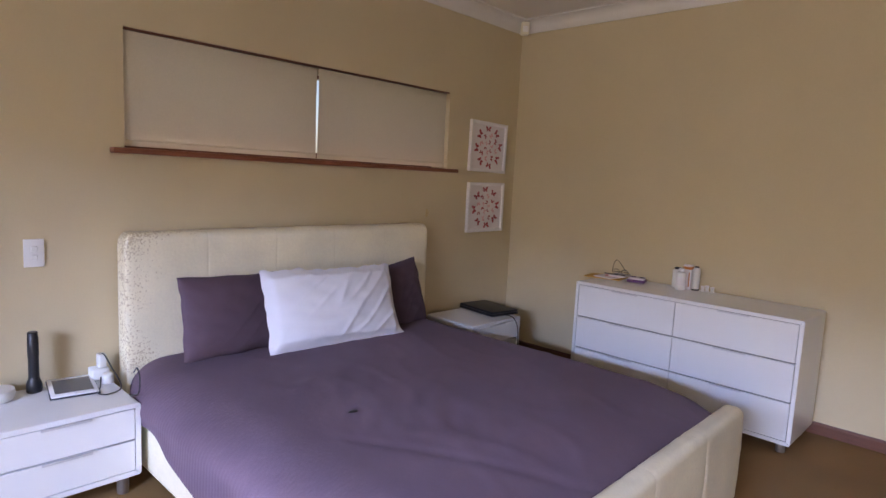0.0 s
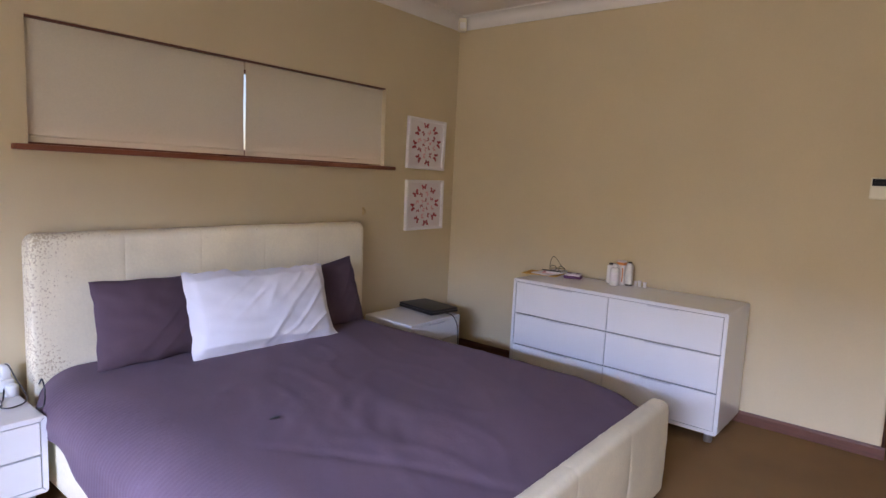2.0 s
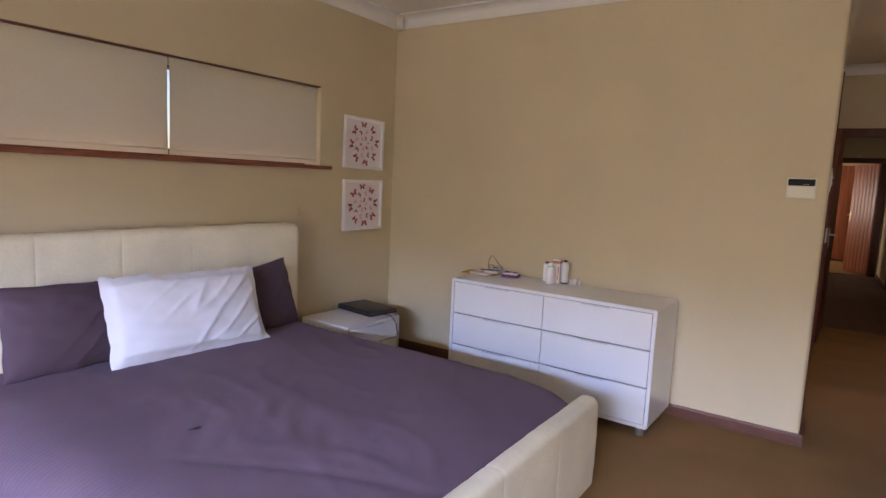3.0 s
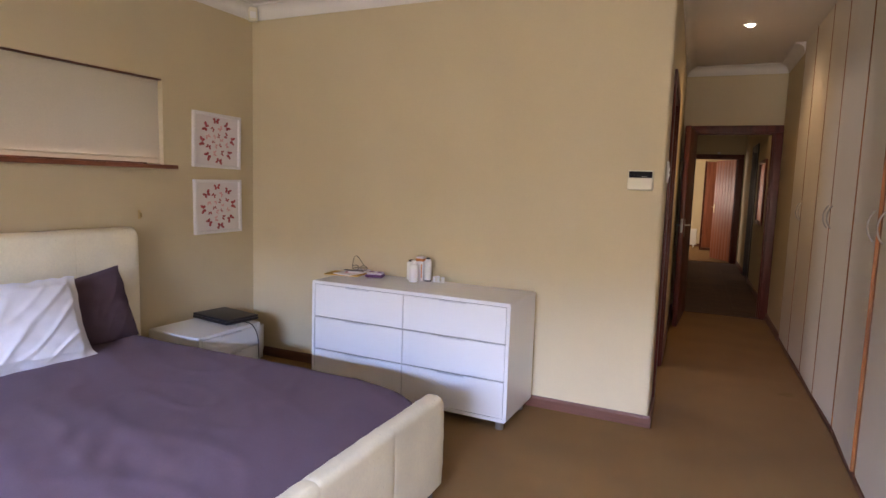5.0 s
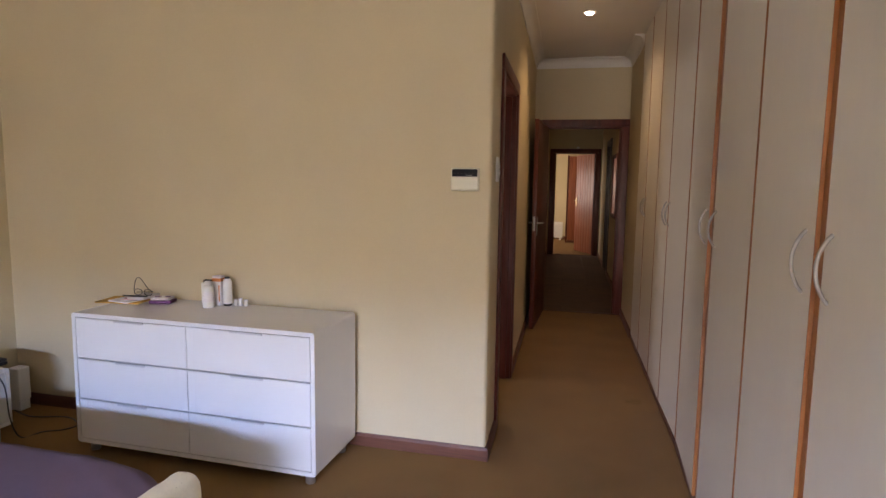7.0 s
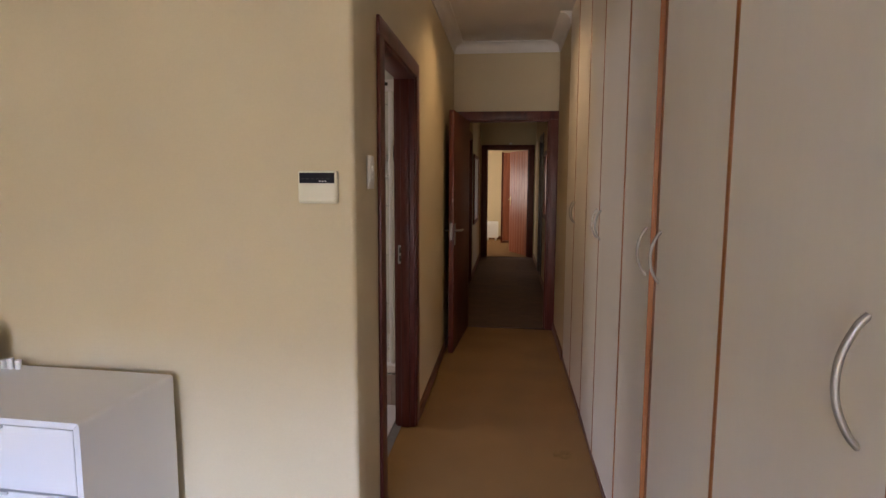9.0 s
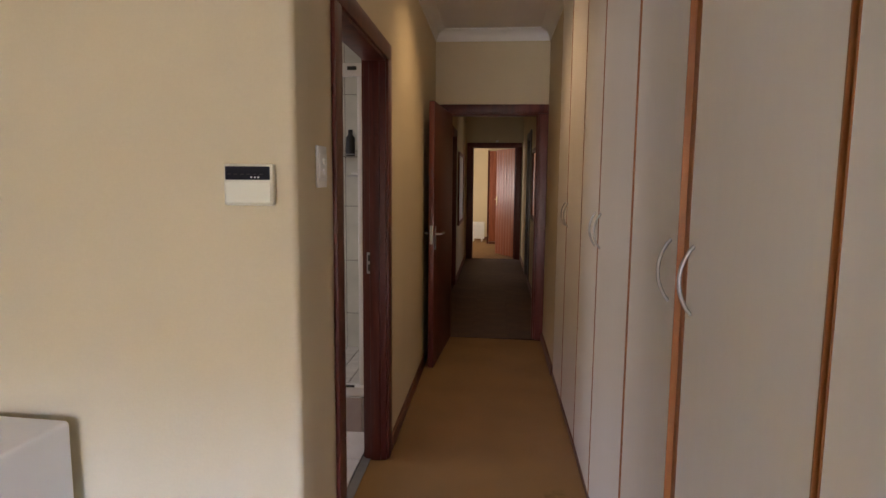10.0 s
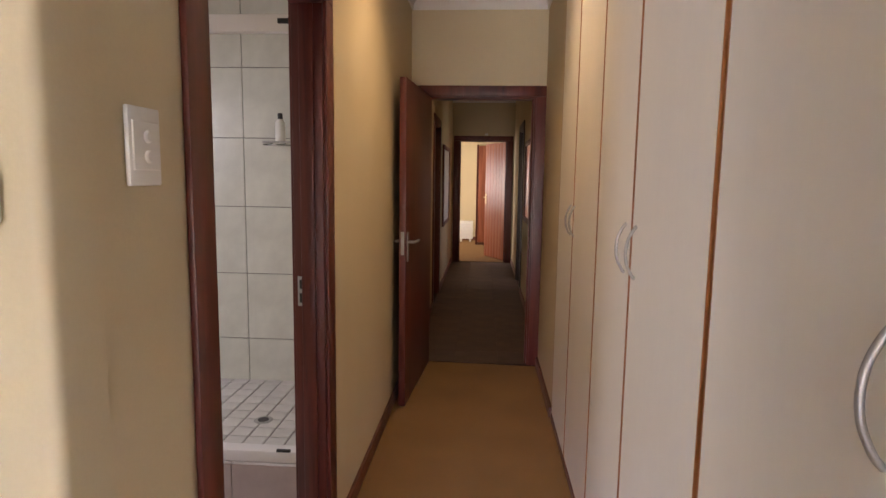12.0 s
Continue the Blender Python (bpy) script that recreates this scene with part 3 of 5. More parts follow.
part("side_rail", box(-2.115, -0.07, 4.79, 4.84, 0.115, 0.37, 0.016, 3), CREAM, BED)


for k in range(4):
    y0 = 3.06 + k * 0.444
    part("footboard_panel", upholstered(-0.090, -0.005, y0, y0 + 0.4436, 0.115, 0.520, 0.032, 0.06 if k == 0 else 0, 0.06 if k == 3 else 0), CREAM, BED)
for x, y in ((-0.07, 3.13), (-0.07, 4.77), (-2.17, 3.13), (-2.17, 4.95)):
    part("leg", box(x - 0.03, x + 0.03, y - 0.03, y + 0.03, 0.047, 0.125, 0.004), BLACK, BED, "short dark wooden leg")
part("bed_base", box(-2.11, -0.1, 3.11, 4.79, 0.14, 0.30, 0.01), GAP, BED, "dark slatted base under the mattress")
solid("mattress", box(-2.10, -0.13, 3.12, 4.78, 0.302, 0.450, 0.04, 4), WHITE_COTTON, "white mattress under the plum cover", "mattress", at=(-1.1, 3.95, 0.302))


def smoothstep(a, b, v):
    s = min(1, max(0, (v - a) / (b - a)))
    return s * s * (3 - 2 * s)


def duvet_top(x, y):
    z = 0.518 + 0.010 * noise.noise((x * 1.6, y * 1.6, 2.0)) + 0.003 * noise.noise((x * 4, y * 4, 5.0))
    ridge = noise.noise((x * 2.0 + y * 5.0, y * 1.4 - x * 2.2, 7.0))
    z += 0.004 * max(0, 1 - abs(ridge) * 6) * smoothstep(3.2, 3.6, y)
    # shallow folds where somebody sat, and a long crease towards the footboard
    sat = math.exp(-((x + 0.75) / 0.35) ** 2 - ((y - 3.75) / 0.30) ** 2)
    z += 0.007 * sat * noise.noise((x * 5.0 - y * 3.0, (x + y) * 14.0, 11.0))
    z -= 0.006 * math.exp(-((y - 3.42 - 0.55 * (x + 0.75)) / 0.018) ** 2) * smoothstep(-0.95, -0.75, x)
    z -= 0.045 * smoothstep(-0.50, -0.08, x) ** 1.5
    return z


def duvet():
    bm, nx, ns = bmesh.new(), 110, 150
    x0, x1, ya, yb, r = -2.095, -0.098, 3.025, 4.868, 0.09
    rz = 0.13
    grid = []
    for i in range(nx + 1):
        x = x0 + (x1 - x0) * i / nx
        inset = 0.07 * (1 - smoothstep(-2.1, -1.84, x)) ** 2
        ry = 0.26 - 0.09 * (1 - smoothstep(-2.1, -1.5, x))
        a = ya + inset - 0.012 * noise.noise((x * 3, 0, 1))
        tuck = 0.06 * smoothstep(-0.25, -0.09, x)
        b = yb - tuck - 0.05 * (1 - smoothstep(-2.1, -1.9, x))
        a += tuck * 0.6
        hem_a = 0.335 - 0.25 * smoothstep(-1.8, -0.9, x) * 0.55 + 0.01 * noise.noise((x * 6, 3, 1))
        hem_b = 0.24
        row = []
        for j in range(ns + 1):
            u = j / ns
            if u < 0.16:
                f = u / 0.16
                z_edge = duvet_top(x, a + ry) - rz
                y = a - 0.010 * math.sin(9 * x + 1.0) * (1 - f) - 0.014 * (1 - f) * noise.noise((x * 5, f, 4))
                z = hem_a + (z_edge - hem_a) * f
            elif u < 0.34:
                f = (u - 0.16) / 0.18 * math.pi / 2
                y = a + ry - ry * math.cos(f)
                z = duvet_top(x, a + ry) - rz + rz * math.sin(f)
            elif u < 0.80:
                f = (u - 0.34) / 0.46
                y = a + ry + (b - a - r - ry) * f
                z = duvet_top(x, y)
            elif u < 0.88:
                f = (u - 0.80) / 0.08 * math.pi / 2
                y = b - r + r * math.sin(f)
                z = duvet_top(x, b - r) - r + r * math.cos(f)
            else:
                f = (u - 0.88) / 0.12
                y = b
                z_edge = duvet_top(x, b - r) - r
                z = z_edge + (hem_b - z_edge) * f
            row.append(bm.verts.new((x, y, z)))
        grid.append(row)
    for i in range(nx):
        for j in range(ns):
            bm.faces.new((grid[i][j], grid[i + 1][j], grid[i + 1][j + 1], grid[i][j + 1]))
    return bm


cover = solid("duvet", duvet(), DUVET, "plum cotton duvet spread over the bed, ribbed along its side", "duvet", at=(-1.1, 3.95, 0.49))
skin = cover.modifiers.new("thickness", "SOLIDIFY")
skin.thickness, skin.offset = 0.012, -1


def pillow(name, w, h, d, m, mat, label, seed, flange=0.0, creased=0.35):
    """A filled pillow, w wide and h high in its own plane, d thick; flange: the flat hem round it."""
    bm, n, k = bmesh.new(), 84, 60
    sides = []
    for s in (1, -1):
        grid = []
        for i in range(n + 1):
            row = []
            for j in range(k + 1):
                u, v = 2 * i / n - 1, 2 * j / k - 1
                fu, fv = min(1, (1 - abs(u)) * w / 2 / max(flange, 1e-4)) if flange else 1, min(1, (1 - abs(v)) * h / 2 / max(flange, 1e-4)) if flange else 1
                full = (max(0, 1 - abs(u) ** 2.6) * max(0, 1 - abs(v) ** 2.6)) ** 0.55
                full *= min(1, fu) * min(1, fv) if flange else 1
                pinch = 1 - 0.05 * (1 - abs(u)) ** 0.8 * abs(v) ** 3
                crease = creased * 0.006 * noise.noise((u * 1.6 + seed, v * 1.6, s)) + creased * 0.0095 * max(0, 1 - 3.5 * abs(noise.noise(((u * 1.3 - v * 0.8) * 2.3 + seed, (u + v) * 0.5, 3 + s)))) ** 1.5 * smoothstep(-0.8, -0.1, u)
                x = u * w / 2 * (1 - 0.04 * (1 - v * v)) + 0.008 * noise.noise((seed, v * 3, u))
                y = v * h / 2 * pinch + 0.012 * noise.noise((u * 3, seed, v))
                if flange:
                    tail = 2.4 * abs(u * v) ** 9 if u > 0 > v else -0.2 * abs(u * v) ** 5
                    x *= 1 + 0.10 * tail
                    y *= 1 + 0.04 * tail + 0.05 * noise.noise((u * 8, v, seed)) * abs(v) ** 5
                rim = 0.0 if max(abs(u), abs(v)) > 0.999 else 0.003
                row.append(bm.verts.new((x, y, s * (rim + d / 2 * full + crease * min(1, full * 2)) + 0.006 * noise.noise((u * 4, v * 4, seed)))))
            grid.append(row)
        for i in range(n):
            for j in range(k):
                bm.faces.new((grid[i][j], grid[i + 1][j], grid[i + 1][j + 1], grid[i][j + 1]))
        sides.append(grid)
    bmesh.ops.remove_doubles(bm, verts=bm.verts, dist=0.0015)
    moved(bm, m)
    return solid(name, bm, mat, label, "pillow", "pillows on the bed", at=m.translation)


# upright pillows: local x along the headboard (world y), local y upwards, local z into the room
def leaning(x, y, z, lean, turn=0, roll=0):
    base = Matrix(((0, 0, 1, 0), (1, 0, 0, 0), (0, 1, 0, 0), (0, 0, 0, 1)))
    return Matrix.Translation((x, y, z)) @ Matrix.Rotation(radians(turn), 4, "Z") @ Matrix.Rotation(radians(-lean), 4, "Y") @ base @ Matrix.Rotation(radians(roll), 4, "Z")


pillow("pillow", 0.64, 0.40, 0.15, leaning(-1.985, 3.588, 0.700, 12, 2, -1.0), PLUM, "plum cotton pillow propped against the headboard", 1.0)
pillow("pillow", 0.60, 0.41, 0.15, leaning(-1.98, 4.512, 0.664, 12, -2, 8.5), PLUM, "plum cotton pillow leaning on the headboard's far end", 2.0)
pillow("pillow", 0.815, 0.43, 0.17, leaning(-1.85, 4.040, 0.706, 21, -4, -1.0), WHITE_COTTON, "white cotton pillow with a flat hem before the plum ones", 3.0, 0.05, 1.0)
bm = lathe([(0.0005, 0), (0.020, 0.0004), (0.021, 0.002), (0.0005, 0.0035)], (0, 0, 0), "z", 16)
for v in bm.verts:
    v.co.x *= 0.55 + 0.15 * math.sin(v.co.y * 90)
    v.co.y += 0.15 * v.co.x
moved(bm, Matrix.Translation((-1.00, 3.508, duvet_top(-1.00, 3.508) + 0.0065)))
solid("hair_clip", bm, BLACK, "small dark oval thing lying on the duvet", "hair clip", at=(-1.00, 3.508, 0.53))


# the bed and what lies on it stand a little lower and further along the wall than drawn
for ob in [o for o in scene.objects if o not in PLACED and o.parent is None]:
    ob.location += Vector((0, 0.032, -0.047))

# ---- chests with drawers ----
def chest(name, x0, x1, y0, y1, z0, z1, facing, columns, rows, label, category, group=""):
    """A lacquered carcass on round metal feet with drawers; facing: '-y' or '+x', the way the fronts look."""
    w, d = (x1 - x0, y1 - y0) if facing == "-y" else (y1 - y0, x1 - x0)
    root = thing(name, ((x0 + x1) / 2, (y0 + y1) / 2, 0), label, category, group)
    m = Matrix.Translation((x0, y0, 0)) if facing == "-y" else Matrix.Translation((x1, y0, 0)) @ Matrix.Rotation(radians(90), 4, "Z")
    # local: x along the front, y backwards, z up
    t = 0.020

    def add(pname, bm, mat, parent=root, plabel=""):
        return part(pname, moved(bm, m), mat, parent, plabel)
    outer = box(0, w, 0, d, z0, z1)
    edges = [e for e in outer.edges if abs(e.verts[0].co.y - e.verts[1].co.y) > 0.1]
    bmesh.ops.bevel(outer, geom=edges, offset=0.013, segments=5, profile=0.5, affect="EDGES")
    front = [f for f in outer.faces if f.normal.y < -0.9]
    bmesh.ops.inset_region(outer, faces=front, thickness=t, use_even_offset=True)
    bmesh.ops.inset_region(outer, faces=front, thickness=0.0004, use_even_offset=True)
    bmesh.ops.translate(outer, verts=list({v for f in front for v in f.verts}), vec=(0, 0.03, 0))
    add("carcass", outer, LACQUER)
    # near-black sheet that stands in for the shade behind the drawer gaps
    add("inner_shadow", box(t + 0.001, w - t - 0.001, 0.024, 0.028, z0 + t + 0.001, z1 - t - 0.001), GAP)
    cw, rh, g = (w - 2 * t) / columns, (z1 - z0 - 2 * t) / rows, 0.0036
    for c in range(columns):
        for r in range(rows):
            a, b = t + c * cw + (g / 2 if c else g), t + (c + 1) * cw - (g / 2 if c < columns - 1 else g)
            lo, hi = z0 + t + r * rh + g, z0 + t + (r + 1) * rh - g
            drawer = add("drawer", box(a, b, 0.001, 0.0225, lo, hi, 0.0015, 1), LACQUER)
            mid = (a + b) / 2
            hw = 0.085
            add("drawer_handle", box(mid - hw, mid + hw, -0.007, 0.0015, hi - 0.008, hi + 0.0012, 0.0012, 1), GREY_METAL, drawer, "thin grey metal lip handle")
    for fx in (0.055, w - 0.055):
        for fy in (0.055, d - 0.055):
            add("foot", lathe([(0.021, 0), (0.023, 0.004), (0.023, z0)], (fx, fy, 0), "z", 18), STEEL, root, "round steel foot")
    return root


DZ = 0.732
tall_chest = chest("chest_of_drawers", -1.316, 0.025, 5.632, 6.082, 0.058, DZ, "-y", 2, 3, "white lacquered chest of six drawers on steel feet", "chest of drawers")
tall_chest.rotation_euler.z = radians(-1.0)
chest("bedside_table", -2.215, -1.782, 2.532, 3.060, 0.085, 0.395, "+x", 1, 2, "white lacquered two-drawer bedside table with a torch and tablet on it", "bedside table", "bedside tables")
chest("bedside_table", -2.215, -1.782, 5.150, 5.678, 0.085, 0.395, "+x", 1, 2, "white lacquered two-drawer bedside table with a laptop on it", "bedside table", "bedside tables")

# ---- things on the bedside tables ----
NZ = 0.395
PLACED = set(scene.objects)
torch = thing("torch", (-2.165, 2.742, NZ), "long black metal torch standing on its head", "torch")
part("head", lathe([(0.027, 0), (0.029, 0.004), (0.029, 0.035), (0.020, 0.062)], (-2.165, 2.742, NZ), "z", 20), BLACK, torch)
part("barrel", lathe([(0.020, 0.062), (0.0195, 0.15), (0.0205, 0.152), (0.0205, 0.235), (0.019, 0.237), (0.019, 0.255), (0.016, 0.258)], (-2.165, 2.742, NZ), "z", 20), BLACK, torch)
tab = thing("tablet", (-2.13, 2.86, NZ), "white tablet computer lying face up with a dark screen", "tablet")
TM = Matrix.Translation((-2.118, 2.870, NZ)) @ Matrix.Rotation(radians(-9), 4, "Z")
part("case", moved(box(-0.124, 0.124, -0.090, 0.090, 0.0, 0.006, 0.0025, 2), TM), BLACK, tab, "thin black case")
part("body", moved(box(-0.12, 0.12, -0.086, 0.086, 0.005, 0.013, 0.0035, 3), TM), FRAME_WHITE, tab)
part("screen", moved(box(-0.090, 0.090, -0.070, 0.070, 0.0125, 0.0138, 0.0005, 1), TM), TABLET_GLASS, tab, "dark grey glass screen")
part("button", moved(lathe([(0.006, 0.0128), (0.006, 0.0136)], (0.109, 0, 0), "z", 14), TM), GREY_METAL, tab)
plug = thing("power_adapter", (-2.17, 2.98, NZ), "white multi-way plug adapter with chargers in it", "adapter")
part("body", box(-2.215, -2.145, 2.955, 3.026, NZ, NZ + 0.052, 0.008, 3), PLASTIC, plug)
part("charger", box(-2.200, -2.160, 2.985, 3.018, NZ + 0.052, NZ + 0.112, 0.006, 3), PLASTIC, plug, "white charger plugged in upright")
part("charger", lathe([(0.024, 0), (0.026, 0.006), (0.024, 0.04), (0.018, 0.046)], (-2.095, 3.000, NZ), "z", 20), PLASTIC, plug, "round white charger")
bm = tube([(-2.195, 2.998, NZ + 0.10), (-2.155, 3.005, NZ + 0.115), (-2.09, 3.015, NZ + 0.07), (-2.02, 3.03, NZ + 0.012), (-1.95, 3.0, NZ + 0.008), (-1.935, 2.945, NZ + 0.006), (-1.985, 2.925, NZ + 0.006), (-2.04, 2.955, NZ + 0.008), (-2.10, 2.975, NZ + 0.03)], 0.003, 6, 8)
solid("charging_cable", bm, BLACK, "thin black charging cable looping over the bedside table", "cable", at=(-2.02, 2.98, NZ))
bm = tube([(-1.86, 3.030, 0.50), (-1.80, 3.022, 0.535), (-1.76, 3.018, 0.50), (-1.77, 3.016, 0.44), (-1.84, 3.020, 0.41), (-1.90, 3.024, 0.38)], 0.003, 6, 8)
solid("charging_cable", bm, BLACK, "thin black cable hanging against the side of the duvet", "cable", at=(-1.8, 3.02, 0.45))
solid("dish", lathe([(0.045, 0), (0.06, 0.004), (0.068, 0.03), (0.064, 0.045), (0.03, 0.05)], (-2.14, 2.605, NZ), "z", 24), PLASTIC, "rounded white plastic dish standing beside the torch", "dish", at=(-2.14, 2.605, NZ))

lap = thing("laptop", (-2.03, 5.53, NZ), "closed black laptop lying on the bedside table", "laptop")
LM = Matrix.Translation((-2.030, 5.580, NZ)) @ Matrix.Rotation(radians(-9), 4, "Z")
part("base", moved(box(-0.185, 0.185, -0.13, 0.13, 0.003, 0.021, 0.005, 3), LM), BLACK, lap)
part("lid", moved(box(-0.184, 0.184, -0.129, 0.129, 0.022, 0.038, 0.006, 3), LM), BLACK, lap)
for x in (-0.15, 0.15):
    for y in (-0.1, 0.1):
        part("rubber_foot", moved(lathe([(0.008, 0), (0.008, 0.004)], (x, y, 0), "z", 10), LM), BLACK, lap)
bm = tube([(-1.86, 5.52, NZ + 0.012), (-1.80, 5.54, NZ + 0.012), (-1.768, 5.56, NZ - 0.01), (-1.762, 5.60, 0.30), (-1.765, 5.62, 0.12), (-1.75, 5.66, 0.006), (-1.70, 5.75, 0.005), (-1.62, 5.80, 0.005), (-1.60, 5.88, 0.005), (-1.75, 5.95, 0.005), (-1.95, 5.90, 0.005), (-2.10, 5.92, 0.02)], 0.0035, 6, 8)
solid("laptop_cable", bm, BLACK, "thin black laptop cable hanging to the carpet", "cable", at=(-1.75, 5.7, 0))
box2 = thing("power_box", (-2.13, 5.99, 0), "white plastic power box standing on the carpet", "power box")
part("body", box(-2.17, -2.09, 5.950, 6.028, 0.06, 0.262, 0.008, 3), PLASTIC, box2)
part("stand", box(-2.165, -2.095, 5.956, 6.022, 0.0, 0.06, 0.004), PLASTIC, box2)

for ob in [o for o in scene.objects if o not in PLACED and o.parent is None]:
    ob.location.y += 0.032

# ---- things on the chest of drawers ----
pile = thing("paper_pile", (-1.23, 5.97, DZ), "small pile of papers and an orange card", "papers")
PM = Matrix.Translation((-1.235, 5.97, DZ))
for k, (mat, w, d, a, h) in enumerate(((YELLOW, 0.25, 0.17, 8, 0.006), (PAPER, 0.14, 0.19, -8, 0.008), (PINK_PAPER, 0.13, 0.10, 25, 0.004), (PAPER, 0.10, 0.14, 4, 0.012))):
    z = (0, 0.006, 0.0145, 0.019)[k]
    part("sheet", moved(box(-w / 2, w / 2, -d / 2, d / 2, z, z + h, 0.0015, 1), PM @ Matrix.Translation((0.03 * k - 0.05, 0.01 * k, 0)) @ Matrix.Rotation(radians(a), 4, "Z")), mat, pile)
pen = thing("pen", (-1.24, 5.93, DZ + 0.031), "slim dark pen lying on the papers", "pen")
part("barrel", tube([(-1.275, 5.935, DZ + 0.035), (-1.20, 5.945, DZ + 0.035), (-1.135, 5.955, DZ + 0.035)], 0.004, 8, 4), BLACK, pen)
gl = thing("spectacles", (-1.19, 5.98, DZ + 0.032), "dark folded spectacles standing on the papers", "spectacles")
for s in (-1, 1):
    cx = -1.185 + s * 0.032
    part("rim", tube([(cx + 0.026 * math.cos(a), 5.985, DZ + 0.050 + 0.017 * math.sin(a)) for a in [k * math.pi / 6 for k in range(13)]], 0.0022, 6, 3), BLACK, gl)
part("temple", tube([(-1.245, 5.985, DZ + 0.058), (-1.235, 5.99, DZ + 0.115), (-1.21, 5.995, DZ + 0.125), (-1.15, 5.99, DZ + 0.062)], 0.002, 6, 6), BLACK, gl)
part("temple", tube([(-1.125, 5.985, DZ + 0.058), (-1.16, 6.0, DZ + 0.05), (-1.24, 6.0, DZ + 0.045)], 0.002, 6, 6), BLACK, gl)
toy = thing("hair_brush_case", (-1.06, 5.98, DZ), "small purple and white plastic case lying flat", "case")
part("base", moved(box(-0.06, 0.06, -0.045, 0.045, 0, 0.018, 0.008, 3), Matrix.Translation((-1.06, 5.985, DZ)) @ Matrix.Rotation(radians(15), 4, "Z")), PURPLE, toy)
part("top", moved(box(-0.052, 0.052, -0.038, 0.038, 0.018, 0.032, 0.007, 3), Matrix.Translation((-1.06, 5.985, DZ)) @ Matrix.Rotation(radians(15), 4, "Z")), PAPER, toy, "white lid")
part("dial", lathe([(0.018, 0.032), (0.018, 0.035)], (-1.085, 5.98, DZ), "z", 16), PURPLE, toy)
part("dial", lathe([(0.014, 0.032), (0.014, 0.035)], (-1.03, 5.99, DZ), "z", 16), PURPLE, toy)
jar = thing("lotion_bottle", (-0.79, 5.99, DZ), "white plastic lotion bottle with a pale label", "bottle")
part("body", lathe([(0.026, 0), (0.029, 0.003), (0.029, 0.105), (0.024, 0.115), (0.014, 0.120)], (-0.757, 5.960, DZ), "z", 20), PLASTIC, jar)
part("cap", lathe([(0.016, 0.120), (0.016, 0.138), (0.013, 0.140)], (-0.757, 5.960, DZ), "z", 18), FRAME_WHITE, jar)
part("label", lathe([(0.0296, 0.03), (0.0296, 0.085)], (-0.757, 5.960, DZ), "z", 20), PAPER, jar)
jar = thing("lotion_bottle", (-0.82, 6.02, DZ), "white plastic bottle with a dark cap", "bottle")
part("body", box(-0.832, -0.772, 6.00, 6.04, DZ, DZ + 0.122, 0.010, 3), PLASTIC, jar)
part("cap", box(-0.822, -0.782, 6.008, 6.032, DZ + 0.122, DZ + 0.134, 0.003), GAP, jar, "dark flip cap")
for x, h, w, mat, band in ((-0.742, 0.158, 0.050, PAPER, ORANGE),):
    carton = thing("carton", (x, 6.03, DZ), "tall narrow white medicine carton with an orange top", "carton")
    part("body", box(x - w / 2, x + w / 2, 6.01, 6.05, DZ, DZ + h, 0.002, 1), mat, carton)
    part("band", box(x - w / 2 - 0.001, x + w / 2 + 0.001, 6.009, 6.051, DZ + h * 0.82, DZ + h * 0.93), ORANGE, carton, "orange printed band")
    part("band", box(x + w / 2 - 0.012, x + w / 2 - 0.005, 6.0085, 6.012, DZ + 0.02, DZ + h * 0.7), band, carton)
jar = thing("lotion_bottle", (-0.688, 6.03, DZ), "rounded white bottle with a dark foot and cap", "bottle")
part("foot", lathe([(0.022, 0), (0.023, 0.003), (0.023, 0.010)], (-0.688, 6.03, DZ), "z", 18), GAP, jar, "dark foot")
part("body", lathe([(0.0225, 0.010), (0.024, 0.014), (0.024, 0.125), (0.020, 0.140), (0.013, 0.146)], (-0.688, 6.03, DZ), "z", 20), PLASTIC, jar)
part("cap", lathe([(0.013, 0.146), (0.013, 0.153), (0.010, 0.155)], (-0.688, 6.03, DZ), "z", 14), GAP, jar, "dark cap")
for k, x in enumerate((-0.645, -0.618, -0.585)):
    tub = thing("tub", (x, 6.03, DZ), "tiny clear plastic tub standing by the wall", "tub", "tubs on the chest")
    part("body", lathe([(0.010, 0), (0.011, 0.002), (0.011, 0.026 + 0.006 * (k % 2))], (x, 6.04, DZ), "z", 14), PLASTIC, tub)
    part("lid", lathe([(0.012, 0.026 + 0.006 * (k % 2)), (0.012, 0.034 + 0.006 * (k % 2))], (x, 6.04, DZ), "z", 14), PAPER, tub)


# ---- pictures ----
def butterfly(cy, cz, size, ang):
    """A cut-paper butterfly, 1.5 mm thick, standing off the sheet."""
    bm = bmesh.new()
    for s in (1, -1):
        shape = [(0.0, -0.05), (0.12, 0.10), (0.42, 0.50), (0.75, 0.52), (0.70, 0.20), (0.45, 0.0), (0.58, -0.22), (0.45, -0.48), (0.22, -0.42), (0.08, -0.20)]
        low = [bm.verts.new((0.0, s * u, v)) for u, v in shape]
        high = [bm.verts.new((0.06 + 0.25 * abs(u), s * u, v)) for u, v in shape]
        n = len(shape)
        for k in range(n):
            bm.faces.new((low[k], low[(k + 1) % n], high[(k + 1) % n], high[k]))
        bm.faces.new(low)
        bm.faces.new(high)
    return moved(bm, Matrix.Translation((XW + 0.018, cy, cz)) @ Matrix.Rotation(ang, 4, "X") @ Matrix.Diagonal((size * 0.6, size, size, 1)))


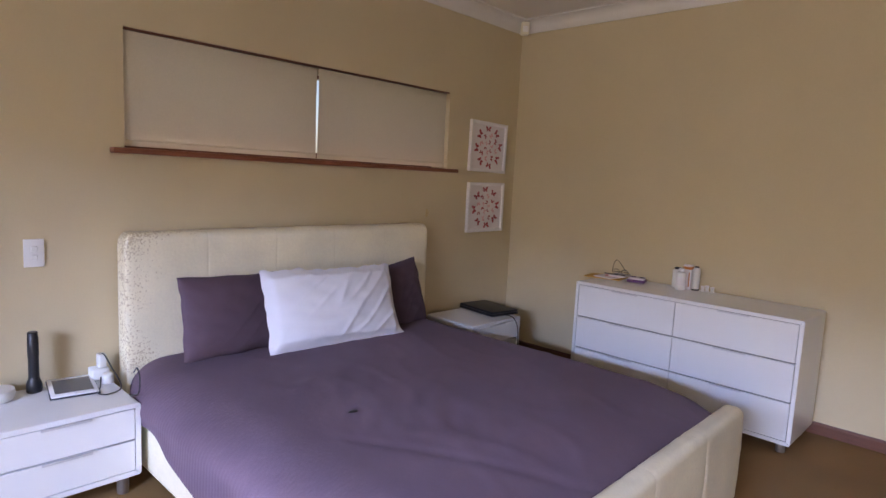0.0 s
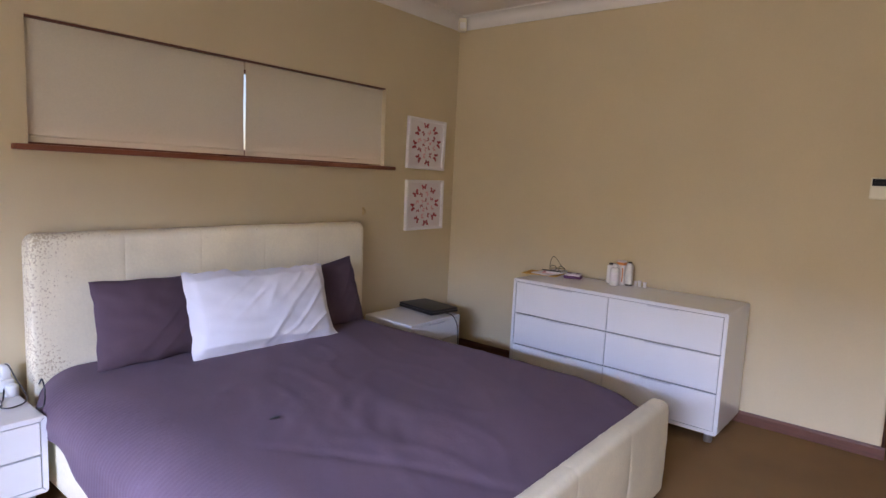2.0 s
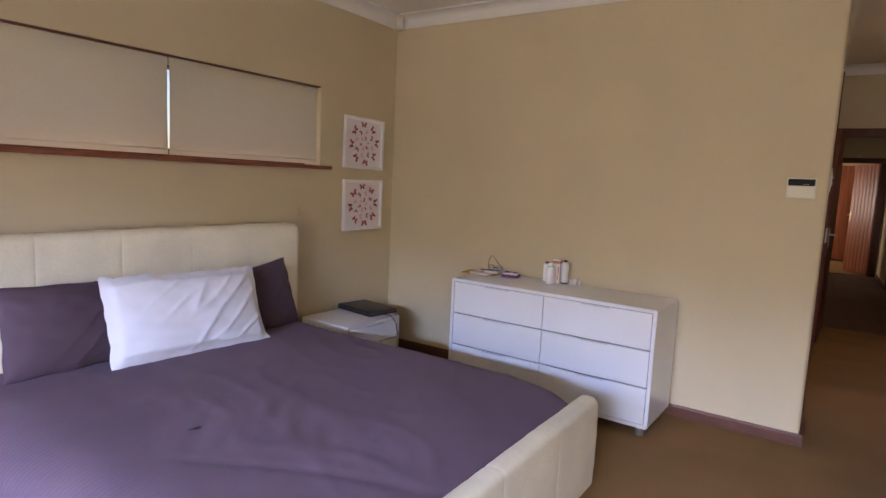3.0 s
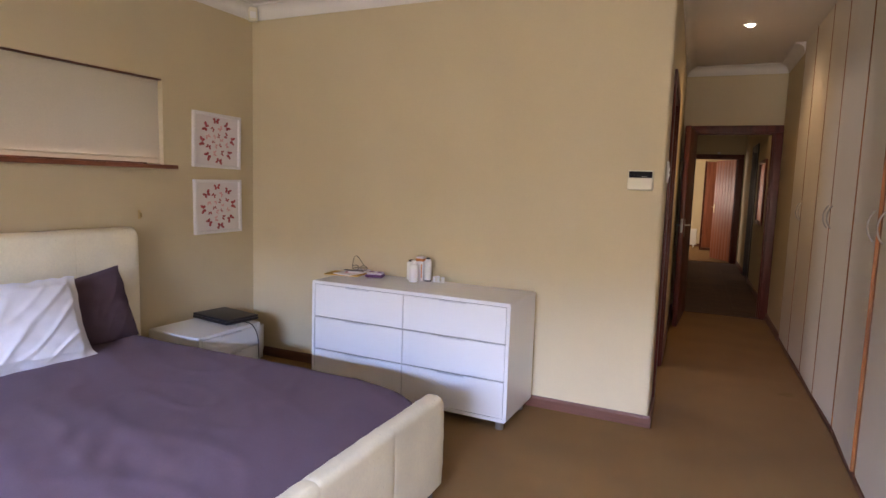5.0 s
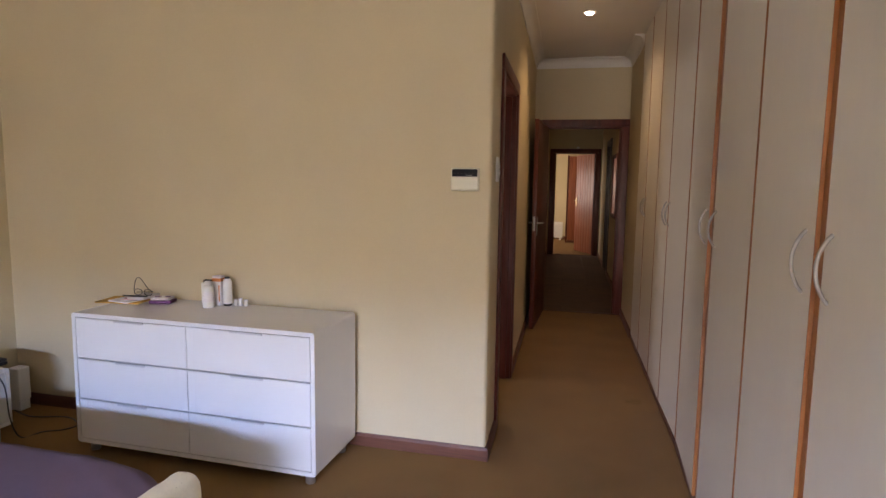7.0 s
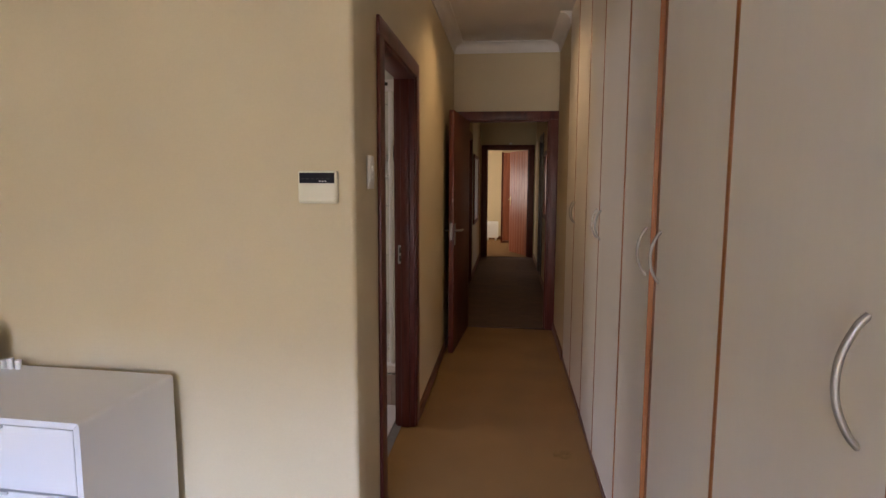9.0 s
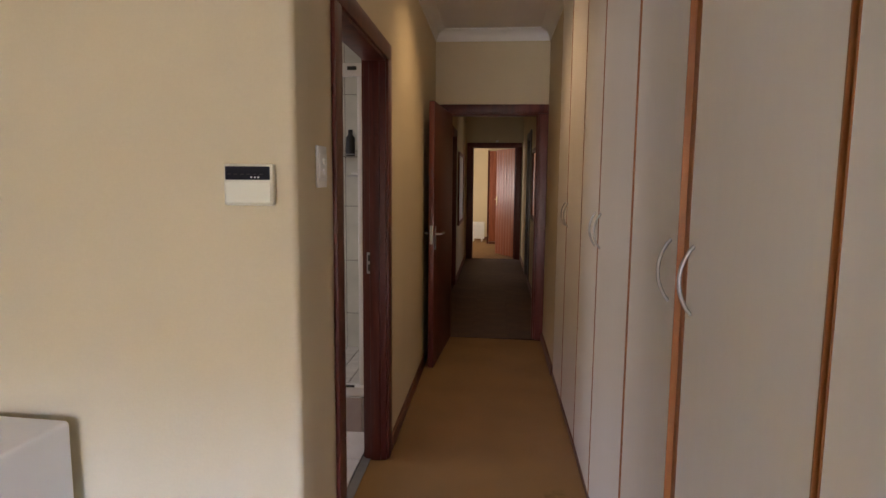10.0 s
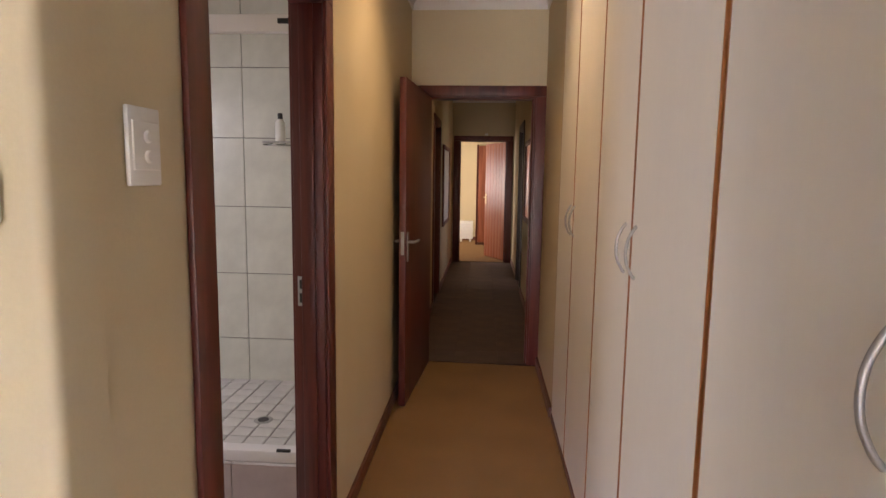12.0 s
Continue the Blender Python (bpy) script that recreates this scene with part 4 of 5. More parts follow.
def picture(y0, y1, z0, z1, tilt, label, seed):
    cy, cz = (y0 + y1) / 2, (z0 + z1) / 2
    root = thing("picture", (XW, cy, cz), label, "picture", "pictures beside the window")
    T = Matrix.Translation((XW, cy, cz)) @ Matrix.Rotation(radians(tilt), 4, "X") @ Matrix.Translation((-XW, -cy, -cz))
    f = 0.022
    for b in ((y0, y0 + f, z0, z1), (y1 - f, y1, z0, z1), (y0 + f, y1 - f, z0, z0 + f), (y0 + f, y1 - f, z1 - f, z1)):
        part("frame", moved(box(XW + 0.003, XW + 0.030, *b, 0.003, 2), T), FRAME_WHITE, root)
    part("backing_sheet", moved(box(XW + 0.003, XW + 0.014, y0 + f, y1 - f, z0 + f, z1 - f), T), PAPER, root, "pale pinkish paper")
    rng = random.Random(seed)
    R = (y1 - y0) * 0.32
    for k in range(8):
        a = k * math.pi / 4 + 0.1
        part("butterfly", moved(butterfly(cy + R * math.cos(a), cz + R * math.sin(a), 0.037 + 0.006 * rng.random(), a - math.pi / 2 + rng.uniform(-0.4, 0.4)), T), RED_PAPER, root)
    for k in range(8):
        a = k * math.pi / 4 + 0.5
        part("butterfly", moved(butterfly(cy + R * 0.66 * math.cos(a), cz + R * 0.66 * math.sin(a), 0.021 + 0.008 * rng.random(), a + rng.uniform(-1, 1)), T), (RED_PAPER, PINK_PAPER)[k % 2], root)
    for k in range(6):
        a = k * math.pi / 3 + 0.2
        part("butterfly", moved(butterfly(cy + R * 0.28 * math.cos(a), cz + R * 0.28 * math.sin(a), 0.016 + 0.006 * rng.random(), a), T), (RED_PAPER, PINK_PAPER)[(k + 1) % 2], root)
    return root


picture(5.535, 5.965, 1.428, 1.806, -1.0, "white box frame with a ring of red butterflies, hung higher", 4)
picture(5.540, 5.970, 0.969, 1.348, 0.5, "white box frame with a ring of red butterflies, hung lower", 9)


# ---- wall fittings ----
det = thing("alarm_sensor", (XW + 0.03, YW - 0.03, CEIL_Z - 0.08), "small cream alarm sensor in the corner under the cornice", "alarm sensor")
part("body", moved(box(-0.032, 0.032, -0.028, 0.028, -0.05, 0.05, 0.012, 3), Matrix.Translation((XW + 0.085, YW - 0.085, CEIL_Z - 0.075)) @ Matrix.Rotation(radians(45), 4, "Z")), CREAM_PLASTIC, det)
part("lens", moved(box(-0.022, 0.022, -0.032, -0.026, -0.03, 0.015, 0.004, 2), Matrix.Translation((XW + 0.085, YW - 0.085, CEIL_Z - 0.075)) @ Matrix.Rotation(radians(45), 4, "Z")), PLASTIC, det)

al = thing("alarm_keypad", (0.59, YW, 1.42), "cream alarm keypad with a dark display on the wall", "alarm keypad")
part("body", box(0.521, 0.660, YW - 0.028, YW - 0.001, 1.366, 1.478, 0.007, 3), CREAM_PLASTIC, al)
part("display", box(0.528, 0.653, YW - 0.0315, YW - 0.026, 1.435, 1.471, 0.002, 2), SCREEN, al, "dark display window")
for k in range(3):
    part("indicator", box(0.60 + 0.010 * k, 0.605 + 0.010 * k, YW - 0.0325, YW - 0.031, 1.440, 1.444), PLASTIC, al)
for k in range(6):
    part("mark", box(0.535 + 0.018 * k, 0.545 + 0.018 * k, YW - 0.0322, YW - 0.031, 1.449, 1.451), GAP, al)
part("flap", box(0.526, 0.655, YW - 0.031, YW - 0.027, 1.373, 1.429, 0.0015, 1), CREAM_PLASTIC, al)

sw = thing("light_switch", (XC, 6.337, 1.49), "white two-way light switch beside the bathroom door", "light switch")
part("plate", box(XC + 0.001, XC + 0.010, 6.292, 6.382, 1.413, 1.539, 0.003, 2), PLASTIC, sw)
part("rocker_panel", box(XC + 0.009, XC + 0.013, 6.300, 6.374, 1.438, 1.516, 0.001, 1), PLASTIC, sw)
for z in (1.460, 1.492):
    part("rocker", lathe([(0.010, 0), (0.010, 0.004), (0.008, 0.006)], (XC + 0.012, 6.337, z), "x", 16), PLASTIC, sw)

skewed(sw)
so = thing("light_switch", (XW, 2.805, 0.97), "white double switch plate over the bedside table", "light switch")
part("plate", box(XW + 0.001, XW + 0.010, 2.768, 2.842, 0.911, 1.029, 0.003, 2), PLASTIC, so)
for z in (0.951, 0.988):
    part("rocker", box(XW + 0.009, XW + 0.014, 2.793, 2.817, z - 0.012, z + 0.012, 0.002, 1), PLASTIC, so)
hk = thing("wall_hook", (XW, 5.13, 1.115), "small tarnished hook on the wall above the headboard", "hook")
part("plate", box(XW + 0.001, XW + 0.004, 5.12, 5.14, 1.092, 1.147, 0.001, 1), BRASS, hk)
part("hook", tube([(XW + 0.004, 5.13, 1.132), (XW + 0.02, 5.13, 1.127), (XW + 0.022, 5.13, 1.110), (XW + 0.010, 5.13, 1.104)], 0.003, 8, 6), BRASS, hk)

def downlight(x, y, z):
    dl = thing("downlight", (x, y, z), "small round recessed downlight, lit", "downlight", "passage downlights")
    bm = bmesh.new()
    pr = [(0.036, -0.001), (0.036, -0.006), (0.050, -0.006), (0.054, -0.001)]
    for a, b in zip(pr, pr[1:]):
        for k in range(28):
            c0, c1 = 2 * math.pi * k / 28, 2 * math.pi * (k + 1) / 28
            bm.faces.new([bm.verts.new((x + r * math.cos(c), y + r * math.sin(c), z + h)) for r, h, c in ((*a, c0), (*b, c0), (*b, c1), (*a, c1))])
    bmesh.ops.remove_doubles(bm, verts=bm.verts, dist=1e-5)
    part("ring", bm, FRAME_WHITE, dl)
    part("lamp", lathe([(0.008, -0.022), (0.022, -0.018), (0.031, -0.009), (0.034, -0.001)], (x, y, z), "z", 24), LAMP, dl, "glowing warm lamp")
    skewed(dl)


downlight(1.20, 8.12, HALL_Z)
downlight(1.25, 10.9, HALL_Z + 0.01)

# ---- wardrobes ----
XA = 1.70
FRONT = Matrix.Translation((-0.016, 0, 0))      # the two wardrobes before the passage stand square with the bedroom


def wardrobe(y0, y1, near, far, label, mid, gap):
    """A fitted wardrobe with two full-height doors that meet in the middle; near, far: how far each stands open, in degrees;
    mid: where the near door ends; gap: the post that shows between the two."""
    root = thing("wardrobe", (XA, (y0 + y1) / 2, 0), label, "wardrobe", "fitted wardrobes")
    top, x = HALL_Z - 0.002 if y0 > 5.4 else CEIL_Z - 0.002, XA
    part("carcass", box(x + 0.026, 2.28, y0 + 0.001, y1 - 0.001, 0.0, top), WARDROBE, root, "", False)
    for a, b in ((y0 + 0.001, y0 + 0.03), (mid - 0.03, mid + gap + 0.03), (y1 - 0.03, y1 - 0.001)):
        part("stile", box(x + 0.0215, x + 0.0255, a, b, 0.05, top - 0.001), LIPPING, root, "orange-brown wooden stile")
    if gap > 0.02:
        part("post", box(x + 0.003, x + 0.0212, mid + 0.001, mid + gap - 0.001, 0.04, top - 0.005, 0.002, 1), LIPPING, root, "orange-brown wooden post between the doors")
    part("plinth", box(x - 0.004, x + 0.0255, y0 + 0.001, y1 - 0.001, 0.001, 0.034, 0.003, 1), MAHOGANY_Y, root, "dark brown wooden plinth")
    for a, b, hinge, turn, grip in ((y0 + 0.006, mid - 0.001, y0 + 0.006, near, mid - 0.05), (mid + gap, y1 - 0.006, y1 - 0.006, far, mid + gap + 0.060)):
        s = 1 if hinge == a else -1
        M = Matrix.Translation((x + 0.02, hinge, 0)) @ Matrix.Rotation(radians(s * turn), 4, "Z") @ Matrix.Translation((-x - 0.02, -hinge, 0))
        door = part("door", moved(box(x, x + 0.02, a + 0.004, b - 0.004, 0.040, top - 0.01, 0.0015, 1), M), WARDROBE, root)
        for c, d in ((a, a + 0.0038), (b - 0.0038, b)):
            part("edge_strip", moved(box(x - 0.0005, x + 0.0205, c, d, 0.040, top - 0.01), M), LIPPING, door, "orange-brown wooden edge strip")
        h = 0.074
        pts = [(x, grip, 1.232 - h), (x - 0.011, grip, 1.232 - h * 0.82), (x - 0.024, grip, 1.232 - h * 0.42), (x - 0.028, grip, 1.232), (x - 0.024, grip, 1.232 + h * 0.42), (x - 0.011, grip, 1.232 + h * 0.82), (x, grip, 1.232 + h)]
        part("handle", moved(tube(pts, 0.0046, 10, 5), M), STEEL, door, "curved steel bow handle")
    root.matrix_basis = (SKEW if y0 > 6.5 else FRONT) @ root.matrix_basis
    return root


wardrobe(4.19, 5.309, 0.0, 0.5, "fitted wardrobe with pale full-height doors and steel bow handles", 4.715, 0.035)
wardrobe(5.311, 6.564, 0.0, 1.0, "fitted wardrobe with pale full-height doors, one slightly ajar", 5.912, 0.042)
wardrobe(6.531, 7.659, 0.5, 0.7, "fitted wardrobe with pale full-height doors and orange-brown edges", 7.108, 0.004)
wardrobe(7.661, 8.838, 0.0, 0.2, "fitted wardrobe at the passage end with pale full-height doors", 8.265, 0.004)
bm = lathe([(0.0005, 0), (0.05, 0.0005), (0.055, 0.001), (0.0005, 0.0022)], (1.515, 7.19, 0), "z", 20)
for v in bm.verts:
    v.co.x += 0.02 * noise.noise(v.co * 30)
    v.co.y += 0.03 * noise.noise(v.co * 25)
solid("carpet_stain", bm, STAIN, "faint dark stain on the carpet by the wardrobes", "stain", at=(1.515, 7.19, 0))

# ---- far passage ----
FIRST = set(scene.objects)
PX0, PX1 = 0.715, 1.742
wall("wall_hall_west", [(PX0 - 0.15, PX0, YD + 0.12, 11.80, 0, 3.0), (PX0 - 0.15, PX0, 12.58, YF + 0.1, 0, 3.0), (PX0 - 0.15, PX0, 11.80, 12.58, 2.03, 3.0)], "beige painted plaster wall of the far passage")
wall("wall_hall_east", [(PX1, PX1 + 0.15, YD + 0.12, 12.85, 0, 3.0), (PX1, PX1 + 0.15, 13.65, YF + 0.1, 0, 3.0), (PX1, PX1 + 0.15, 12.85, 13.65, 2.06, 3.0)], "beige painted plaster wall of the far passage")
FD0, FD1, FDZ = 0.822, 1.637, 2.036
wall("wall_hall_end", [(-2.0, FD0, YF, YF + 0.12, 0, 3.0), (FD1, 2.6, YF, YF + 0.12, 0, 3.0), (FD0, FD1, YF, YF + 0.12, FDZ, 3.0)], "beige painted plaster wall round the far door")
solid("ceiling_hall", box(0.4, 2.0, YD + 0.12, YF, HALL_Z + 0.01, 3.05), CEIL, "off-white painted ceiling of the far passage", "ceiling", kind="structure", smooth=False)
cornice("cornice_hall_end", PX0, PX1, "x", YF, -1, HALL_Z + 0.008)
door_frame("door_frame_far", "x", YF, YF + 0.12, FD0, FD1, FDZ, MAHOGANY, "dark mahogany frame of the far room's door")
door_frame("door_frame_hall_west", "y", PX0 - 0.15, PX0, 11.80, 12.58, 2.03, MAHOGANY, "dark mahogany frame of a side door")
door_frame("door_frame_hall_east", "y", PX1, PX1 + 0.15, 12.85, 13.65, 2.06, DARK_DOOR, "dark frame of a side door")
d2 = thing("door_2", (PX0 - 0.1, 12.2, 0), "dark mahogany side door, shut", "door", kind="structure")
part("leaf", box(PX0 - 0.13, PX0 - 0.09, 11.823, 12.557, 0.01, 2.006, 0.003), MAHOGANY, d2)
wall("wall_side_room", [(PX1 + 0.15, 3.2, 11.0, 11.1, 0, 3.0), (PX1 + 0.15, 3.2, 14.2, 14.3, 0, 3.0), (3.1, 3.2, 11.1, 11.7, 0, 3.0), (3.1, 3.2, 13.1, 14.2, 0, 3.0), (3.1, 3.2, 11.7, 13.1, 0, 0.8), (3.1, 3.2, 11.7, 13.1, 2.0, 3.0)], "beige painted walls of a side room")
solid("ceiling_side_room", box(PX1 + 0.15, 3.2, 11.0, 14.3, 2.75, 2.9), CEIL, "off-white ceiling of a side room", "ceiling", kind="structure", smooth=False)
solid("floor_side_room", box(PX1 + 0.265, 3.2, 11.0, 14.3, -0.15, 0.0), CARPET, "tan carpet of a side room", "floor", kind="structure", smooth=False)
skirting("baseboard_hall_west", YD + 0.12, 11.71, "y", PX0, 1, MAHOGANY_Y)
skirting("baseboard_hall_west_far", 12.67, YF, "y", PX0, 1, MAHOGANY_Y)
skirting("baseboard_hall_east", YD + 0.12, 12.76, "y", PX1, -1, MAHOGANY_Y)
skirting("baseboard_hall_east_far", 13.74, YF, "y", PX1, -1, MAHOGANY_Y)


def hall_picture(x, side, y0, y1, z0, z1, face, label):
    root = thing("wall_mirror" if face is MIRROR else "picture", (x, (y0 + y1) / 2, (z0 + z1) / 2), label, "mirror" if face is MIRROR else "picture")
    a, b = sorted((x + side * 0.002, x + side * 0.028))
    for q in ((y0, y0 + 0.05, z0, z1), (y1 - 0.05, y1, z0, z1), (y0 + 0.05, y1 - 0.05, z0, z0 + 0.05), (y0 + 0.05, y1 - 0.05, z1 - 0.05, z1)):
        part("frame", box(a, b, *q, 0.004), MAHOGANY, root)
    a, b = sorted((x + side * 0.004, x + side * 0.016))
    part("face", box(a, b, y0 + 0.05, y1 - 0.05, z0 + 0.05, z1 - 0.05), face, root)


hall_picture(PX0, 1, 13.05, 14.25, 0.78, 1.84, PAPER, "large pale picture in a dark wooden frame on the passage wall")
hall_picture(PX1, -1, 11.45, 12.25, 0.95, 1.83, MIRROR, "wall mirror in a dark wooden frame on the passage wall")
sen = thing("door_sensor", (1.276, YF, 2.13), "tiny white sensor over the far door", "alarm sensor")
part("body", box(1.25, 1.30, YF - 0.035, YF - 0.017, 2.113, 2.148, 0.006, 2), PLASTIC, sen)

# ---- far room ----
solid("floor_far_room", box(-2.0, 2.6, YF + 0.06, 19.6, -0.15, 0.002), CARPET, "tan carpet of the far room", "floor", kind="structure", smooth=False)
wall("wall_far_room_north", [(-2.0, 1.12, 18.9, 19.05, 0, 3.0), (1.12, 2.6, 17.95, 19.05, 0, 3.0)], "cream painted wall of the far room")
wall("wall_far_room_sides", [(-2.15, -2.0, YF, 19.05, 0, 3.0), (2.45, 2.6, YF, 19.05, 0, 3.0)], "cream painted side walls of the far room")
solid("ceiling_far_room", box(-2.15, 2.6, YF, 19.05, 2.75, 2.9), CEIL, "off-white painted ceiling of the far room", "ceiling", kind="structure", smooth=False)
skirting("baseboard_far_room", -2.0, 1.12, "x", 18.9, -1, MAHOGANY_X)
solid("corner_trim", box(1.085, 1.125, 17.915, 17.948, 0, 2.1, 0.004), MAHOGANY, "dark narrow upright strip on a wall corner", "trim", kind="structure")
cup = thing("cupboard", (1.45, 17.93, 0), "reddish-brown wooden cupboard front in the far room", "cupboard")
for x0, x1 in ((1.128, 1.50), (1.504, 1.88)):
    part("door", box(x0, x1, 17.918, 17.946, 0.06, 2.08, 0.004), REDWOOD, cup)
part("plinth", box(1.13, 1.88, 17.925, 17.946, 0.002, 0.056), MAHOGANY_X, cup)
d4 = thing("door_4", (FD1 - 0.02, YF + 0.12, 0), "reddish-brown panelled wooden door standing half open in the far doorway", "door", kind="structure")
DM = Matrix.Translation((FD1 - 0.023, YF + 0.135, 0)) @ Matrix.Rotation(radians(-64), 4, "Z")
part("leaf", moved(box(-0.775, 0, 0.0, 0.032, 0.01, 2.02, 0.003), DM), REDWOOD, d4)
for k in range(7):
    x0 = -0.765 + k * 0.1085
    part("board", moved(box(x0, x0 + 0.103, -0.008, -0.0005, 0.02, 2.01, 0.004, 2), DM), REDWOOD, d4)
part("handle_plate", moved(box(-0.735, -0.70, -0.016, -0.0085, 0.95, 1.13, 0.002, 1), DM), BRASS, d4, "brass handle plate")
part("door_handle", moved(tube([(-0.718, -0.012, 1.07), (-0.718, -0.05, 1.07), (-0.70, -0.06, 1.07), (-0.61, -0.06, 1.07)], 0.009, 8, 5), DM), BRASS, d4, "brass lever handle")
ht = thing("panel_heater", (0.86, 18.6, 0), "small white panel heater standing in the far room", "heater")
part("body", box(0.70, 1.02, 18.50, 18.58, 0.06, 0.46, 0.012, 3), PLASTIC, ht)
for k in range(9):
    part("slot", box(0.73, 0.99, 18.4975, 18.4995, 0.12 + 0.032 * k, 0.128 + 0.032 * k), GREY_METAL, ht)
for x in (0.76, 0.96):
    part("foot", box(x - 0.02, x + 0.02, 18.46, 18.62, 0.0, 0.06, 0.004), PLASTIC, ht)

# ---- bathroom ----
BX0, SY0, SY1, SZ = -1.5, 7.72, 8.80, 0.187
wall("wall_bathroom", [(BX0 - 0.15, BX0, YW + WT, 9.1, 0, 3.0), (BX0, XC - WT, SY1 + 0.012, 9.1, 0, 3.0)], "grey tiled bathroom wall", GROUT_LIGHT)
solid("ceiling_bathroom", box(BX0 - 0.15, XC - WT, YW + WT, 9.1, 2.70, 3.05), CEIL, "white bathroom ceiling", "ceiling", kind="structure", smooth=False)
bath_floor = solid("floor_bathroom", box(BX0, XC - WT + 0.022, YW + WT, SY0, -0.05, 0.003), GROUT, "white tiled bathroom floor", "floor", kind="structure", smooth=False)
shower_floor = solid("floor_shower", box(BX0, XC - WT, SY0 + 0.10, SY1 + 0.012, -0.05, SZ - 0.006), GROUT, "white mosaic shower floor with dark joints", "floor", kind="structure", smooth=False)
kerb = solid("shower_kerb", box(BX0, XC - WT, SY0 + 0.006, SY0 + 0.10, -0.05, 0.207), GROUT_LIGHT, "tiled shower kerb", "kerb", kind="structure", smooth=False)
shower_wall = solid("wall_shower_back", box(BX0, XC - WT, SY1 + 0.006, SY1 + 0.012, SZ, 2.70), GROUT, "grey-white tiled shower wall", "wall", kind="structure", smooth=False)
dr = thing("shower_drain", (0.10, 8.22, SZ), "round steel shower drain", "drain")
part("ring", lathe([(0.045, 0), (0.048, 0.002), (0.042, 0.005), (0.030, 0.004)], (0.10, 8.215, SZ + 0.0005), "z", 20), STEEL, dr)
part("grate", lathe([(0.028, 0.003), (0.028, 0.006)], (0.10, 8.215, SZ), "z", 16), GAP, dr)
dr.location.x += 0.074
se = thing("shower_enclosure", (0.1, SY0 + 0.05, 0.25), "white framed glass shower screen on the kerb", "shower screen")
part("bottom_rail", box(BX0, XC - WT - 0.001, SY0 + 0.005, SY0 + 0.075, 0.215, 0.268, 0.008, 2), FRAME_WHITE, se)
part("top_rail", box(BX0, XC - WT - 0.001, SY0 + 0.035, SY0 + 0.075, 1.99, 2.058, 0.006, 2), FRAME_WHITE, se)
part("wall_post", box(XC - WT - 0.036, XC - WT - 0.002, SY0 + 0.037, SY0 + 0.073, 0.268, 1.99, 0.004), FRAME_WHITE, se)
part("door_stile", box(0.500, 0.524, SY0 + 0.040, SY0 + 0.070, 0.268, 1.99, 0.004), FRAME_WHITE, se)
part("post", box(-0.62, -0.58, SY0 + 0.037, SY0 + 0.073, 0.268, 1.99, 0.004), FRAME_WHITE, se)
for x in (0.45,):
    part("pivot", box(x, x + 0.05, SY0 + 0.028, SY0 + 0.04, 2.02, 2.04, 0.003), BLACK, se, "black pivot block")
    part("pivot", box(x - 0.03, x + 0.03, SY0 - 0.002, SY0 + 0.012, 0.268, 0.280, 0.003), BLACK, se, "black pivot block")
LOOSE = set(scene.objects)
cs = thing("shower_shelf", (0.16, 8.72, 1.63), "small glass shelf with a steel rail on the shower wall", "shelf")
part("glass_plate", box(-0.04, 0.42, 8.64, 8.795, 1.622, 1.630, 0.002, 1), GLASS, cs)
part("rail", tube([(-0.04, 8.79, 1.640), (-0.04, 8.64, 1.640), (0.06, 8.632, 1.640), (0.42, 8.632, 1.640), (0.42, 8.79, 1.640)], 0.004, 6, 4), STEEL, cs)
for x, h, r, mat, cap, lab in ((0.035, 0.14, 0.028, PLASTIC, BLACK, "white shampoo bottle with a black cap on the shower shelf"), (0.145, 0.15, 0.032, BLACK, BLACK, "dark shampoo bottle on the shower shelf"), (0.25, 0.12, 0.026, BLACK, BLACK, "short dark bottle on the shower shelf")):
    bt = thing("shampoo_bottle", (x, 8.71, 1.63), lab, "bottle", "bottles in the shower")
    part("body", lathe([(r - 0.003, 0), (r, 0.004), (r, h * 0.85), (r * 0.5, h)], (x, 8.71, 1.630), "z", 18), mat, bt)
    part("cap", lathe([(r * 0.5, h), (r * 0.5, h + 0.03), (r * 0.4, h + 0.034)], (x, 8.71, 1.630), "z", 14), cap, bt)
sp = thing("soap_dish", (0.17, 8.74, 1.49), "small steel soap dish on the shower wall", "soap dish")
part("dish", box(0.12, 0.24, 8.70, 8.797, 1.485, 1.497, 0.004, 2), STEEL, sp)
part("soap", box(0.145, 0.215, 8.72, 8.77, 1.498, 1.518, 0.008, 3), PLASTIC, sp)


for ob in [o for o in scene.objects if o not in LOOSE and o.parent is None]:
    ob.location += Vector((0.083, 0, -0.030))

# ---- tiles, last ----
TILE_MESHES = {}


